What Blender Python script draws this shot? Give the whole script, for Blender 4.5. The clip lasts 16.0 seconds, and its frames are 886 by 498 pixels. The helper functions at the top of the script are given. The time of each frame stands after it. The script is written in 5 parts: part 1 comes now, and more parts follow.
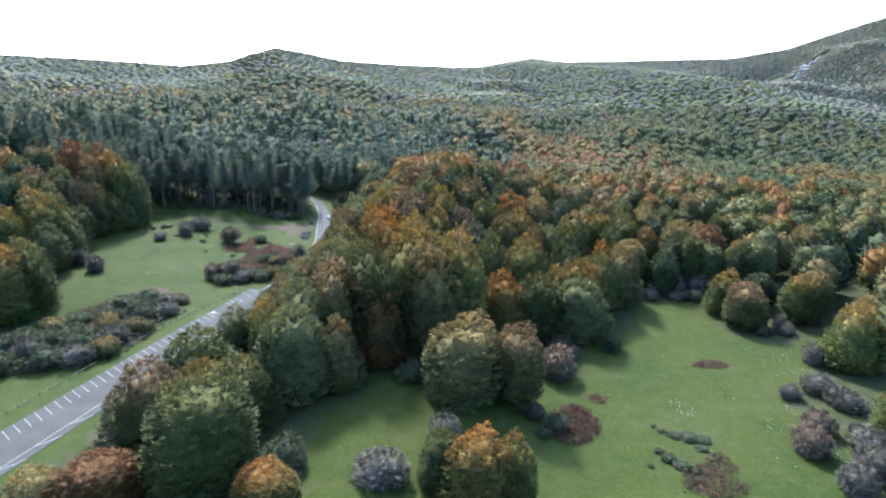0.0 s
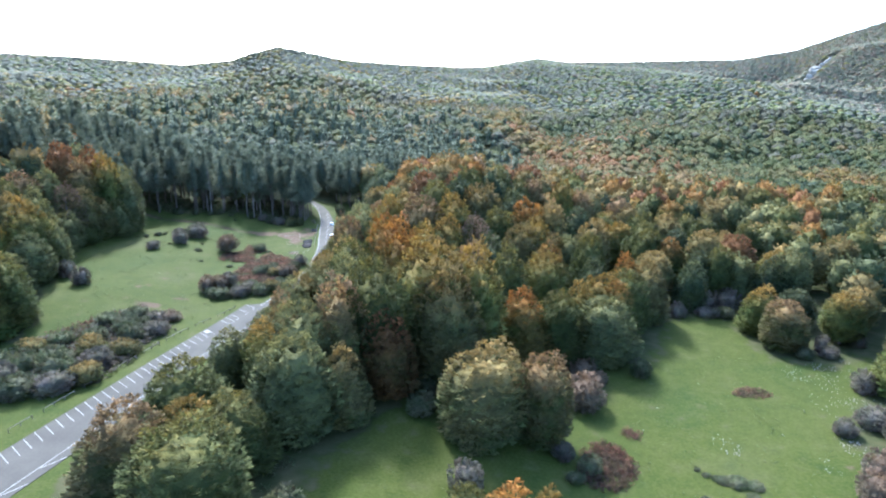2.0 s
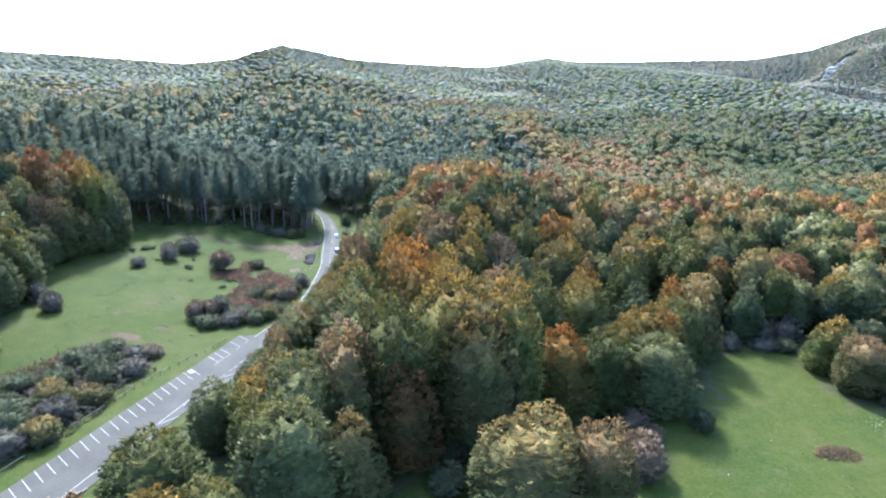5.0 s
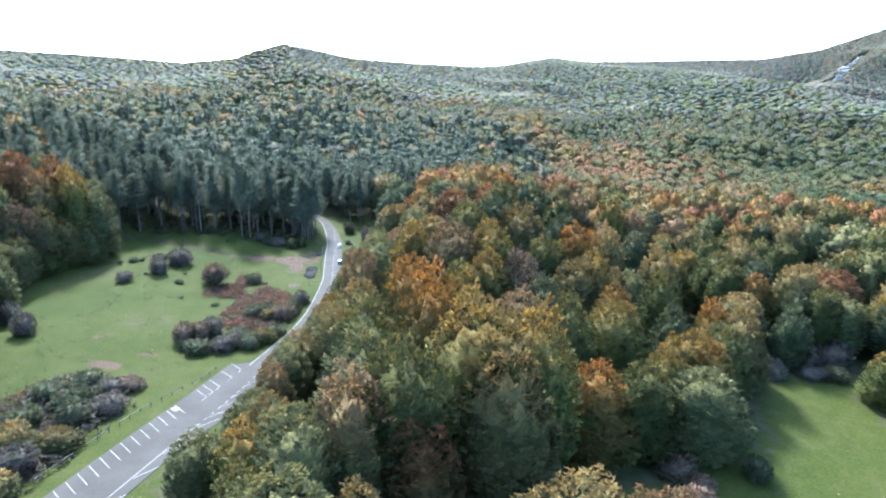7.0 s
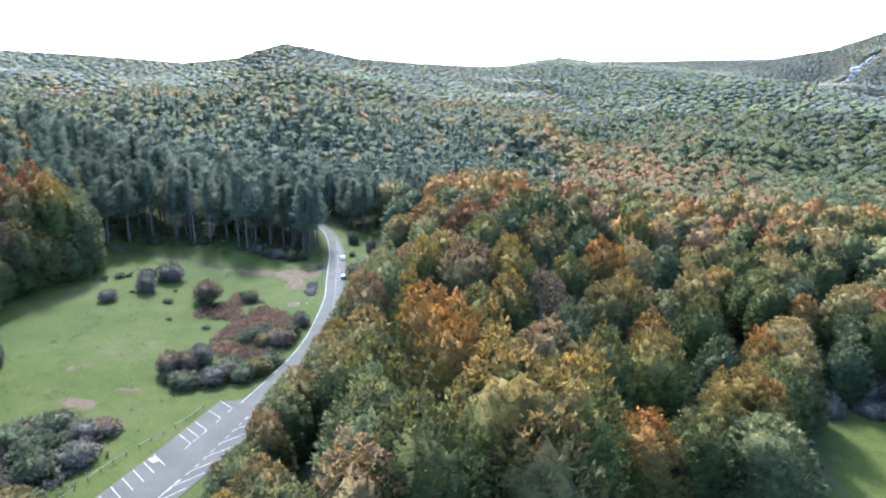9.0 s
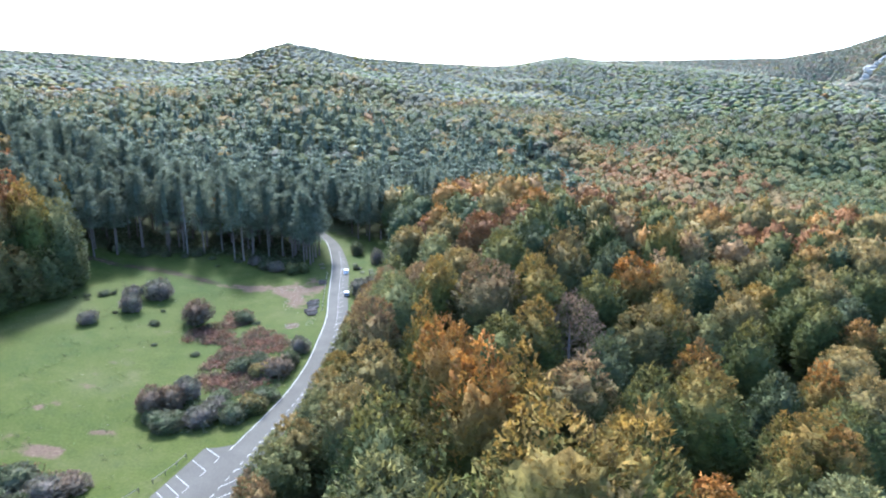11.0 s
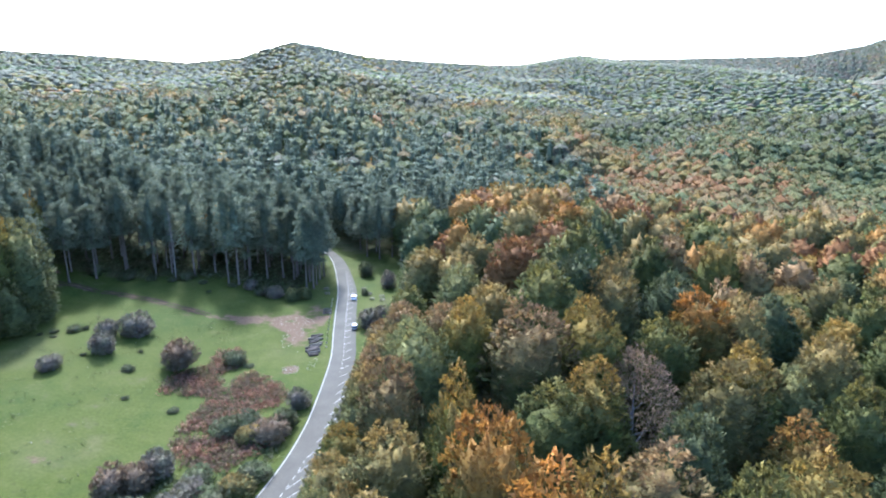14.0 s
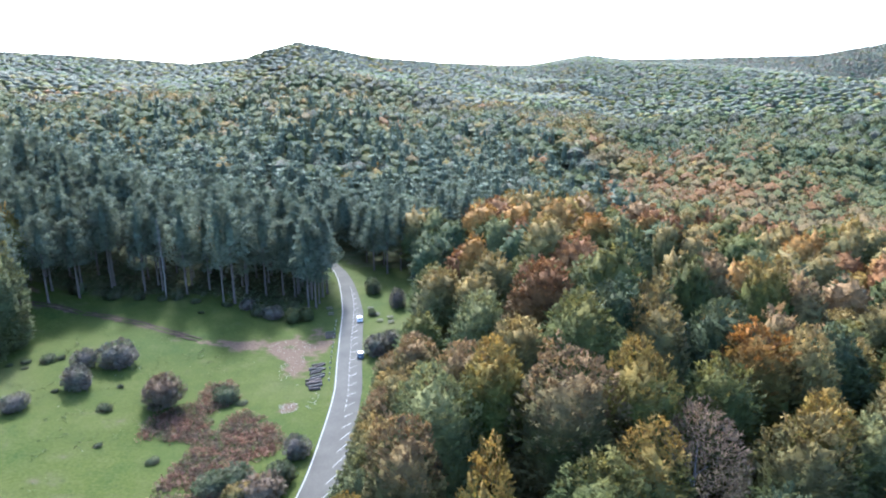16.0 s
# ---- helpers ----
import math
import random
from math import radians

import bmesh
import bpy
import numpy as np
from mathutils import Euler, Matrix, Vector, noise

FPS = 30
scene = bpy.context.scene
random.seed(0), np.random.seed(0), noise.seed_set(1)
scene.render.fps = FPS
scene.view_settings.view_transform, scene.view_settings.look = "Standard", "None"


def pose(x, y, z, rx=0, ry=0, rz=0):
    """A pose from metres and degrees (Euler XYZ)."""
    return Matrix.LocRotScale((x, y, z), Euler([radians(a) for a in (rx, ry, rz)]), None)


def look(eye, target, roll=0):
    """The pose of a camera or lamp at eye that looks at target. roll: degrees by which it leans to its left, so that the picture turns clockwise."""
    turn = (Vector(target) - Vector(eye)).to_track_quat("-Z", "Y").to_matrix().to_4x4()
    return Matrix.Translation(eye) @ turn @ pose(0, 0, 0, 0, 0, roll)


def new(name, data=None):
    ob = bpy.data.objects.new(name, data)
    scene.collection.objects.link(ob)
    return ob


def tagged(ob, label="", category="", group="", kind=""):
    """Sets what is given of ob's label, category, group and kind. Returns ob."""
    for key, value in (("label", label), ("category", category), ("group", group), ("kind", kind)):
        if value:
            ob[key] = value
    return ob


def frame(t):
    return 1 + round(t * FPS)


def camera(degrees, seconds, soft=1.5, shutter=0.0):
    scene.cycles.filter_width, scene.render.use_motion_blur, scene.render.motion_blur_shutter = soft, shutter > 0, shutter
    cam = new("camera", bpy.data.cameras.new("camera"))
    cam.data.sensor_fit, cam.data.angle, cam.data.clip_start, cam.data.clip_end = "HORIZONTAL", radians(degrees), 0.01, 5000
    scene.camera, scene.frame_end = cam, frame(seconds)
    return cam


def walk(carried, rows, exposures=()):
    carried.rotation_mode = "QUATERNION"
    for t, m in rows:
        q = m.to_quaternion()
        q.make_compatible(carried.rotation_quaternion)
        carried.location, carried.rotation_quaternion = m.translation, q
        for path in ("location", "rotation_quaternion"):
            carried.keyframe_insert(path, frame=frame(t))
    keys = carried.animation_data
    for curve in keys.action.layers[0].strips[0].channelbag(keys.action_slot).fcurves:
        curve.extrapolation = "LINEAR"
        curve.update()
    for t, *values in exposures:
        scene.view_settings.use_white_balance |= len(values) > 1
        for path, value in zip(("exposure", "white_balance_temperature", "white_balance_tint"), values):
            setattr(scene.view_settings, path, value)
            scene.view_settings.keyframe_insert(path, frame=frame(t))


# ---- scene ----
cam = camera(71.0, 16.0, soft=2.1)
METRES, EYE, TILT, LEAN, TURN = 158.0, 74.0, -15.0, 0.0, 0.0
ROWS = [
    (0.0, 0.0, 0.0, 0.0, 0.0, 0.0, -0.0),
    (0.5, -0.0055, 0.0246, 0.0062, 0.03, 0.01, -0.07),
    (1.0, -0.0117, 0.0522, 0.0132, 0.08, 0.02, -0.14),
    (1.5, -0.0174, 0.078, 0.0199, 0.13, 0.01, -0.17),
    (2.0, -0.0235, 0.1067, 0.0274, 0.16, 0.03, -0.23),
    (2.5, -0.029, 0.1338, 0.0344, 0.21, 0.03, -0.27),
    (3.0, -0.0347, 0.1635, 0.0423, 0.27, 0.04, -0.31),
    (3.5, -0.0403, 0.1913, 0.0496, 0.32, 0.02, -0.37),
    (4.0, -0.0462, 0.2217, 0.0575, 0.39, 0.02, -0.4),
    (6.5, -0.0756, 0.3706, 0.0964, 0.67, 0.01, -0.56),
    (7.0, -0.0814, 0.4021, 0.1049, 0.74, 0.0, -0.58),
    (7.5, -0.0869, 0.4314, 0.1128, 0.79, -0.0, -0.61),
    (8.0, -0.0931, 0.4629, 0.1216, 0.85, 0.01, -0.61),
    (8.5, -0.0986, 0.4923, 0.1296, 0.92, 0.01, -0.62),
    (9.0, -0.1047, 0.524, 0.1384, 1.0, 0.01, -0.64),
    (11.5, -0.1326, 0.6747, 0.1804, 1.39, -0.04, -0.68),
    (12.0, -0.1385, 0.7067, 0.1891, 1.5, -0.04, -0.69),
    (12.5, -0.1437, 0.7356, 0.1973, 1.61, -0.04, -0.68),
    (13.0, -0.1495, 0.7674, 0.2063, 1.76, -0.04, -0.68),
    (13.5, -0.1549, 0.7969, 0.2142, 1.86, -0.05, -0.67),
    (14.0, -0.1606, 0.8284, 0.223, 1.98, -0.05, -0.65),
    (14.5, -0.1657, 0.8575, 0.2307, 2.13, -0.04, -0.63),
    (15.0, -0.1717, 0.8888, 0.2393, 2.24, -0.04, -0.63),
    (15.5, -0.1774, 0.9178, 0.247, 2.34, -0.04, -0.64),
    (16.0, -0.1831, 0.9492, 0.2554, 2.49, -0.0, -0.63),
]
walk(cam, [(t, pose(0, 0, EYE, TILT, LEAN, TURN) @ pose(METRES * x, METRES * y, METRES * z, 90 + pitch, roll, yaw)) for t, x, y, z, yaw, pitch, roll in ROWS],
     exposures=[(0.0, 2.34, 5020, 8), (1.5, 2.68, 5020, 8), (16.0, 2.80, 5010, 9)])

# ---- world, sun ----
SUN_UP, SUN_SIDE = 43.5, -19.0      # degrees above the horizon; degrees left (minus) of straight ahead
world = bpy.data.worlds.new("sky")
scene.world = world
world.use_nodes = True
wn = world.node_tree.nodes
sky = wn.new("ShaderNodeTexSky")
sky.sky_type, sky.sun_disc = "NISHITA", False
sky.sun_elevation, sky.sun_rotation = radians(SUN_UP), radians(SUN_SIDE)
sky.altitude, sky.air_density, sky.dust_density, sky.ozone_density = 900, 1.0, 4.0, 1.0
wn["Background"].inputs["Strength"].default_value = 0.142
world.node_tree.links.new(sky.outputs[0], wn["Background"].inputs["Color"])

sun = new("sun", bpy.data.lights.new("sun", "SUN"))
sun.data.energy, sun.data.angle, sun.data.color = 2.15, radians(7.0), (1.0, 0.94, 0.84)
sun_way = Vector((math.sin(radians(SUN_SIDE)) * math.cos(radians(SUN_UP)), math.cos(radians(SUN_SIDE)) * math.cos(radians(SUN_UP)), math.sin(radians(SUN_UP))))
sun.matrix_world = look(sun_way * 300, (0, 0, 0))


# ---- materials ----
def material(name):
    m = bpy.data.materials.new(name)
    m.use_nodes = True
    nt = m.node_tree
    return m, nt, nt.nodes["Principled BSDF"]


def node(nt, kind, **values):
    n = nt.nodes.new(kind)
    for key, value in values.items():
        n.inputs[key.replace("_", " ")].default_value = value
    return n


def ramp(nt, factor, stops):
    r = nt.nodes.new("ShaderNodeValToRGB")
    while len(r.color_ramp.elements) < len(stops):
        r.color_ramp.elements.new(0.5)
    for e, (p, c) in zip(r.color_ramp.elements, stops):
        e.position, e.color = p, (*c, 1)
    nt.links.new(factor, r.inputs[0])
    return r.outputs[0]


def mix(nt, factor, a, b, kind="MIX"):
    n = nt.nodes.new("ShaderNodeMix")
    n.data_type, n.blend_type = "RGBA", kind
    for socket, value in ((n.inputs[0], factor), (n.inputs[6], a), (n.inputs[7], b)):
        if isinstance(value, (int, float)):
            socket.default_value = value
        elif isinstance(value, tuple):
            socket.default_value = (*value, 1)
        else:
            nt.links.new(value, socket)
    return n.outputs[2]


def noise_of(nt, scale, detail=3.0, space="Object", rough=0.55):
    co = nt.nodes.new("ShaderNodeTexCoord")
    n = node(nt, "ShaderNodeTexNoise", Scale=scale, Detail=detail, Roughness=rough)
    nt.links.new(co.outputs[space], n.inputs["Vector"])
    return n.outputs[0]


def foliage(name, main, other, light, top=None, share=0.5, through_light=0.36, patch=0.16, turn=1.02):
    """Leaves: main colour, patches of other, paler tips, a crown top that turned first and is painted paler as if
    sunlit; each spray and each plant differs a little.
    """
    m, nt, bsdf = material(name)
    geo, info = nt.nodes.new("ShaderNodeNewGeometry"), nt.nodes.new("ShaderNodeObjectInfo")
    patches = noise_of(nt, patch, 2.0)
    base = mix(nt, ramp(nt, patches, [(share - 0.07, (0, 0, 0)), (share + 0.1, (1, 1, 1))]), other, main)
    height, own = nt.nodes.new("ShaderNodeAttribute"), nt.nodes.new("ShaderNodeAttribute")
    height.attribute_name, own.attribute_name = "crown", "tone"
    # crown top by height: autumn turn, with sunlit paleness mixed into its colour
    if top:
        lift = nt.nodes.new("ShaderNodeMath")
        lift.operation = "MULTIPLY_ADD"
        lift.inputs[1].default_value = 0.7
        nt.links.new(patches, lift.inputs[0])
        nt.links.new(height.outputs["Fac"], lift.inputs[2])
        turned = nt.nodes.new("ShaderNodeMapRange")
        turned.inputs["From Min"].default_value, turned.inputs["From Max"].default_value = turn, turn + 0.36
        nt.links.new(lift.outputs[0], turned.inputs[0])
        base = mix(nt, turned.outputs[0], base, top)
    tone = ramp(nt, geo.outputs["Random Per Island"], [(0.0, (0.88, 0.88, 0.88)), (0.6, (1, 1, 1)), (1.0, (1.1, 1.1, 1.08))])
    clumps = ramp(nt, noise_of(nt, 0.62, 3.0, rough=0.62), [(0.34, (0.68, 0.70, 0.72)), (0.5, (1, 1, 1)), (0.66, (1.30, 1.26, 1.16))])
    tinted = mix(nt, 1.0, mix(nt, 1.0, base, tone, "MULTIPLY"), clumps, "MULTIPLY")
    tipped = mix(nt, ramp(nt, geo.outputs["Random Per Island"], [(0.88, (0, 0, 0)), (1.0, (0.18, 0.18, 0.18))]), tinted, light)
    hsv = nt.nodes.new("ShaderNodeHueSaturation")
    ranged = nt.nodes.new("ShaderNodeMapRange")
    ranged.inputs["To Min"].default_value, ranged.inputs["To Max"].default_value = 0.82, 1.18
    nt.links.new(info.outputs["Random"], ranged.inputs[0])
    both_tones = nt.nodes.new("ShaderNodeMath")
    both_tones.operation = "MULTIPLY"
    nt.links.new(ranged.outputs[0], both_tones.inputs[0])
    nt.links.new(own.outputs["Fac"], both_tones.inputs[1])
    nt.links.new(both_tones.outputs[0], hsv.inputs["Value"])
    nt.links.new(tipped, hsv.inputs["Color"])
    nt.links.new(hsv.outputs[0], bsdf.inputs["Base Color"])
    bsdf.inputs["Roughness"].default_value = 0.85
    bsdf.inputs["Specular IOR Level"].default_value = 0.15
    thin = nt.nodes.new("ShaderNodeBsdfTranslucent")
    nt.links.new(hsv.outputs[0], thin.inputs[0])
    # leaves lie along the rounded outline of their clump
    bulge, turned_round, lie = nt.nodes.new("ShaderNodeAttribute"), nt.nodes.new("ShaderNodeVectorTransform"), nt.nodes.new("ShaderNodeMix")
    bulge.attribute_name = "bulge"
    turned_round.vector_type, turned_round.convert_from, turned_round.convert_to = "NORMAL", "OBJECT", "WORLD"
    lie.data_type = "VECTOR"
    lie.inputs[0].default_value = 0.2
    nt.links.new(bulge.outputs["Vector"], turned_round.inputs[0])
    nt.links.new(turned_round.outputs[0], lie.inputs[4])
    nt.links.new(geo.outputs["Normal"], lie.inputs[5])
    even = nt.nodes.new("ShaderNodeVectorMath")
    even.operation = "NORMALIZE"
    nt.links.new(lie.outputs[1], even.inputs[0])
    grain = node(nt, "ShaderNodeBump", Strength=0.8, Distance=0.35)
    nt.links.new(noise_of(nt, 1.9, 2.0, rough=0.6), grain.inputs["Height"])
    swells = node(nt, "ShaderNodeBump", Strength=0.55, Distance=1.0)
    nt.links.new(noise_of(nt, 0.55, 2.0), swells.inputs["Height"])
    nt.links.new(even.outputs[0], swells.inputs["Normal"])
    nt.links.new(swells.outputs[0], grain.inputs["Normal"])
    nt.links.new(grain.outputs[0], bsdf.inputs["Normal"])
    nt.links.new(grain.outputs[0], thin.inputs["Normal"])
    both = nt.nodes.new("ShaderNodeMixShader")
    both.inputs[0].default_value = through_light
    nt.links.new(bsdf.outputs[0], both.inputs[1])
    nt.links.new(thin.outputs[0], both.inputs[2])
    nt.links.new(both.outputs[0], nt.nodes["Material Output"].inputs[0])
    return m


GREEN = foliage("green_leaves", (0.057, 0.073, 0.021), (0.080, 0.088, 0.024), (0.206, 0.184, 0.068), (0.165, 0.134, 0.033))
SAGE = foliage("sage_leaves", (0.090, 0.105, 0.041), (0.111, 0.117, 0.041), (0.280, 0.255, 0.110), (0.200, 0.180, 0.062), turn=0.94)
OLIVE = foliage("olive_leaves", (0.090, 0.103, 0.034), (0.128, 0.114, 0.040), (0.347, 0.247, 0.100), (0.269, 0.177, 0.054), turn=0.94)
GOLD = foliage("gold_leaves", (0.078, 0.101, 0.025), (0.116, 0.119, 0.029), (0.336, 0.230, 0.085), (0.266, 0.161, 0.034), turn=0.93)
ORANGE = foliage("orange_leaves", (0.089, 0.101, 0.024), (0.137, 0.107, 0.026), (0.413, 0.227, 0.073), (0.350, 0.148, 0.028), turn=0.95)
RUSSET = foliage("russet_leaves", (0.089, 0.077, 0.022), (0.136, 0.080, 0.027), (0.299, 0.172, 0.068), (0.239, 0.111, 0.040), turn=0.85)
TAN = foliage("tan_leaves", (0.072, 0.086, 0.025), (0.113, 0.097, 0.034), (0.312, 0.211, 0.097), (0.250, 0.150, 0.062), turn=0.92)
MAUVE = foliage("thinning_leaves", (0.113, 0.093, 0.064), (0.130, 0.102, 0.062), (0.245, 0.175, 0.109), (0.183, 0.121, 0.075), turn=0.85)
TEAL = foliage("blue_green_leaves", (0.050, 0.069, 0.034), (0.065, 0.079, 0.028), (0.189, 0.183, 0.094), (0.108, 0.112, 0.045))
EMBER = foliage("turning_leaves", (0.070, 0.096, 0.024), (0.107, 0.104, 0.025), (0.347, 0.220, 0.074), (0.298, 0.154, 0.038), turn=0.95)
# greyed leaf colour for far trees, which stands in for haze
HAZE_GREY = foliage("haze_grey_leaves", (0.098, 0.101, 0.059), (0.116, 0.107, 0.068), (0.17, 0.165, 0.12), (0.128, 0.114, 0.074))
NEEDLES = foliage("pine_needles", (0.143, 0.168, 0.108), (0.161, 0.177, 0.106), (0.160, 0.182, 0.118), None, 0.5, 0.45)
HAWTHORN = foliage("hawthorn_leaves", (0.116, 0.112, 0.070), (0.146, 0.120, 0.092), (0.23, 0.21, 0.16), None, 0.5, 0.35, 0.2)
BRAMBLE = foliage("bramble_leaves", (0.070, 0.090, 0.034), (0.108, 0.106, 0.056), (0.19, 0.185, 0.11), None, 0.5, 0.35, 0.2)
BRACKEN = foliage("bracken_fronds", (0.190, 0.098, 0.062), (0.118, 0.080, 0.050), (0.26, 0.17, 0.12), None, 0.5, 0.3, 0.2)
LEAVES = [GREEN, SAGE, OLIVE, GOLD, ORANGE, RUSSET, TAN, MAUVE, TEAL, NEEDLES, EMBER, HAZE_GREY]
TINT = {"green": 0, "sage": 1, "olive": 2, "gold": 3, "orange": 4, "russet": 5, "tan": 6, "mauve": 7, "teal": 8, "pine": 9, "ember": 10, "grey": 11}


def plain(name, low, high, scale, roughness=0.85, bump=0.3, metallic=0.0, fine=8.0):
    m, nt, bsdf = material(name)
    big, small = noise_of(nt, scale, 4.0), noise_of(nt, scale * fine, 3.0)
    colour = mix(nt, 0.35, ramp(nt, big, [(0.3, low), (0.7, high)]), ramp(nt, small, [(0.3, low), (0.7, high)]))
    nt.links.new(colour, bsdf.inputs["Base Color"])
    bsdf.inputs["Roughness"].default_value, bsdf.inputs["Metallic"].default_value = roughness, metallic
    bsdf.inputs["Specular IOR Level"].default_value = 0.15      # dull, weathered
    b = node(nt, "ShaderNodeBump", Strength=bump, Distance=0.05)
    nt.links.new(small, b.inputs["Height"])
    nt.links.new(b.outputs[0], bsdf.inputs["Normal"])
    return m


BARK = plain("grey_bark", (0.10, 0.09, 0.08), (0.22, 0.20, 0.17), 0.8)
PINE_BARK = plain("pine_bark", (0.080, 0.062, 0.050), (0.165, 0.130, 0.104), 0.6)
DEAD_WOOD = plain("bleached_wood", (0.130, 0.112, 0.092), (0.235, 0.205, 0.170), 0.8)
ROCK = plain("pale_limestone", (0.20, 0.18, 0.145), (0.36, 0.33, 0.27), 0.7, 0.9, 0.6)
ASPHALT = plain("worn_asphalt", (0.050, 0.044, 0.034), (0.080, 0.071, 0.055), 0.12, 0.9, 0.2, fine=20)
PAINT = plain("worn_road_paint", (0.150, 0.143, 0.124), (0.310, 0.297, 0.262), 0.9, 0.7, 0.1)
TIMBER = plain("weathered_timber", (0.070, 0.058, 0.044), (0.140, 0.122, 0.098), 0.8)
LOG_BARK = plain("log_bark", (0.060, 0.044, 0.034), (0.135, 0.105, 0.082), 0.8)


def ground_material():
    m, nt, bsdf = material("meadow_ground")
    def attribute(name):
        a = nt.nodes.new("ShaderNodeAttribute")
        a.attribute_name = name
        return a.outputs["Fac"]
    def add(a, b):
        n = nt.nodes.new("ShaderNodeMath")
        nt.links.new(a, n.inputs[0]); nt.links.new(b, n.inputs[1])
        return n.outputs[0]
    broad, middle, fine = noise_of(nt, 0.03, 3.0), noise_of(nt, 0.22, 4.0), noise_of(nt, 1.6, 4.0)
    grass = mix(nt, 0.45, ramp(nt, broad, [(0.34, (0.025, 0.040, 0.007)), (0.46, (0.040, 0.049, 0.007)), (0.56, (0.052, 0.057, 0.010)), (0.68, (0.075, 0.070, 0.026))]),
                ramp(nt, middle, [(0.32, (0.019, 0.033, 0.006)), (0.5, (0.042, 0.051, 0.007)), (0.7, (0.071, 0.068, 0.021))]))
    grass = mix(nt, 0.34, grass, ramp(nt, fine, [(0.32, (0.014, 0.025, 0.003)), (0.5, (0.040, 0.051, 0.007)), (0.7, (0.076, 0.074, 0.023))]))
    flecks = ramp(nt, noise_of(nt, 0.55, 5.0, rough=0.7), [(0.58, (0, 0, 0)), (0.70, (0.45, 0.45, 0.42))])
    grass = mix(nt, flecks, grass, (0.030, 0.034, 0.010))
    worn = ramp(nt, noise_of(nt, 0.085, 6.0, rough=0.68), [(0.60, (0, 0, 0)), (0.72, (0.26, 0.26, 0.26))])
    grass = mix(nt, worn, grass, (0.115, 0.088, 0.048))
    litter = ramp(nt, middle, [(0.3, (0.026, 0.036, 0.009)), (0.7, (0.062, 0.056, 0.024))])
    soil = ramp(nt, fine, [(0.25, (0.062, 0.037, 0.024)), (0.6, (0.100, 0.064, 0.043)), (0.8, (0.165, 0.118, 0.086))])
    half = nt.nodes.new("ShaderNodeMath")
    half.operation, half.inputs[1].default_value, half.inputs[2].default_value = "MULTIPLY_ADD", 2.4, -1.2
    nt.links.new(middle, half.inputs[0])
    wooded = ramp(nt, add(attribute("litter"), half.outputs[0]), [(0.35, (0, 0, 0)), (0.65, (1, 1, 1))])
    bare = ramp(nt, add(attribute("bare"), half.outputs[0]), [(0.55, (0, 0, 0)), (0.88, (0.9, 0.9, 0.9))])
    colour = mix(nt, bare, mix(nt, wooded, grass, litter), soil)
    nt.links.new(colour, bsdf.inputs["Base Color"])
    bsdf.inputs["Roughness"].default_value = 0.95
    bsdf.inputs["Specular IOR Level"].default_value = 0.1
    b = node(nt, "ShaderNodeBump", Strength=0.5, Distance=0.12)
    nt.links.new(fine, b.inputs["Height"])
    nt.links.new(b.outputs[0], bsdf.inputs["Normal"])
    return m


# ---- the plan ----
def smooth(v):
    v = np.clip(v, 0, 1)
    return v * v * (3 - 2 * v)


# the rim of hills round the valley, fitted to the skyline seen from the first viewpoint: bearing in degrees, distance,
# rise of the sight line to the crest, where the slope begins
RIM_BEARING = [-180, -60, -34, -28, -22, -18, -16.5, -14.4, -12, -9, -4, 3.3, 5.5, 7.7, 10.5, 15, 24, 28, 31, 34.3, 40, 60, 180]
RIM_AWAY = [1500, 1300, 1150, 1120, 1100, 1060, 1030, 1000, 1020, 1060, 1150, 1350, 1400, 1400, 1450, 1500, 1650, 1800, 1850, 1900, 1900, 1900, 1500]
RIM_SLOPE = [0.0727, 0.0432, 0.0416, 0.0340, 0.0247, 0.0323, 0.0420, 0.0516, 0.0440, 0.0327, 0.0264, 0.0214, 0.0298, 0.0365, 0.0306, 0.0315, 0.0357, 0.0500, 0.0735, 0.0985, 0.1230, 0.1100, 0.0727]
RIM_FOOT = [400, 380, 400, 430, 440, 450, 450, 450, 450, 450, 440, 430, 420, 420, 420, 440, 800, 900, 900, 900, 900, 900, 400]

SPUR = [(180, 1330, 100), (330, 1140, 86), (405, 960, 68), (440, 790, 36), (470, 640, -4)]


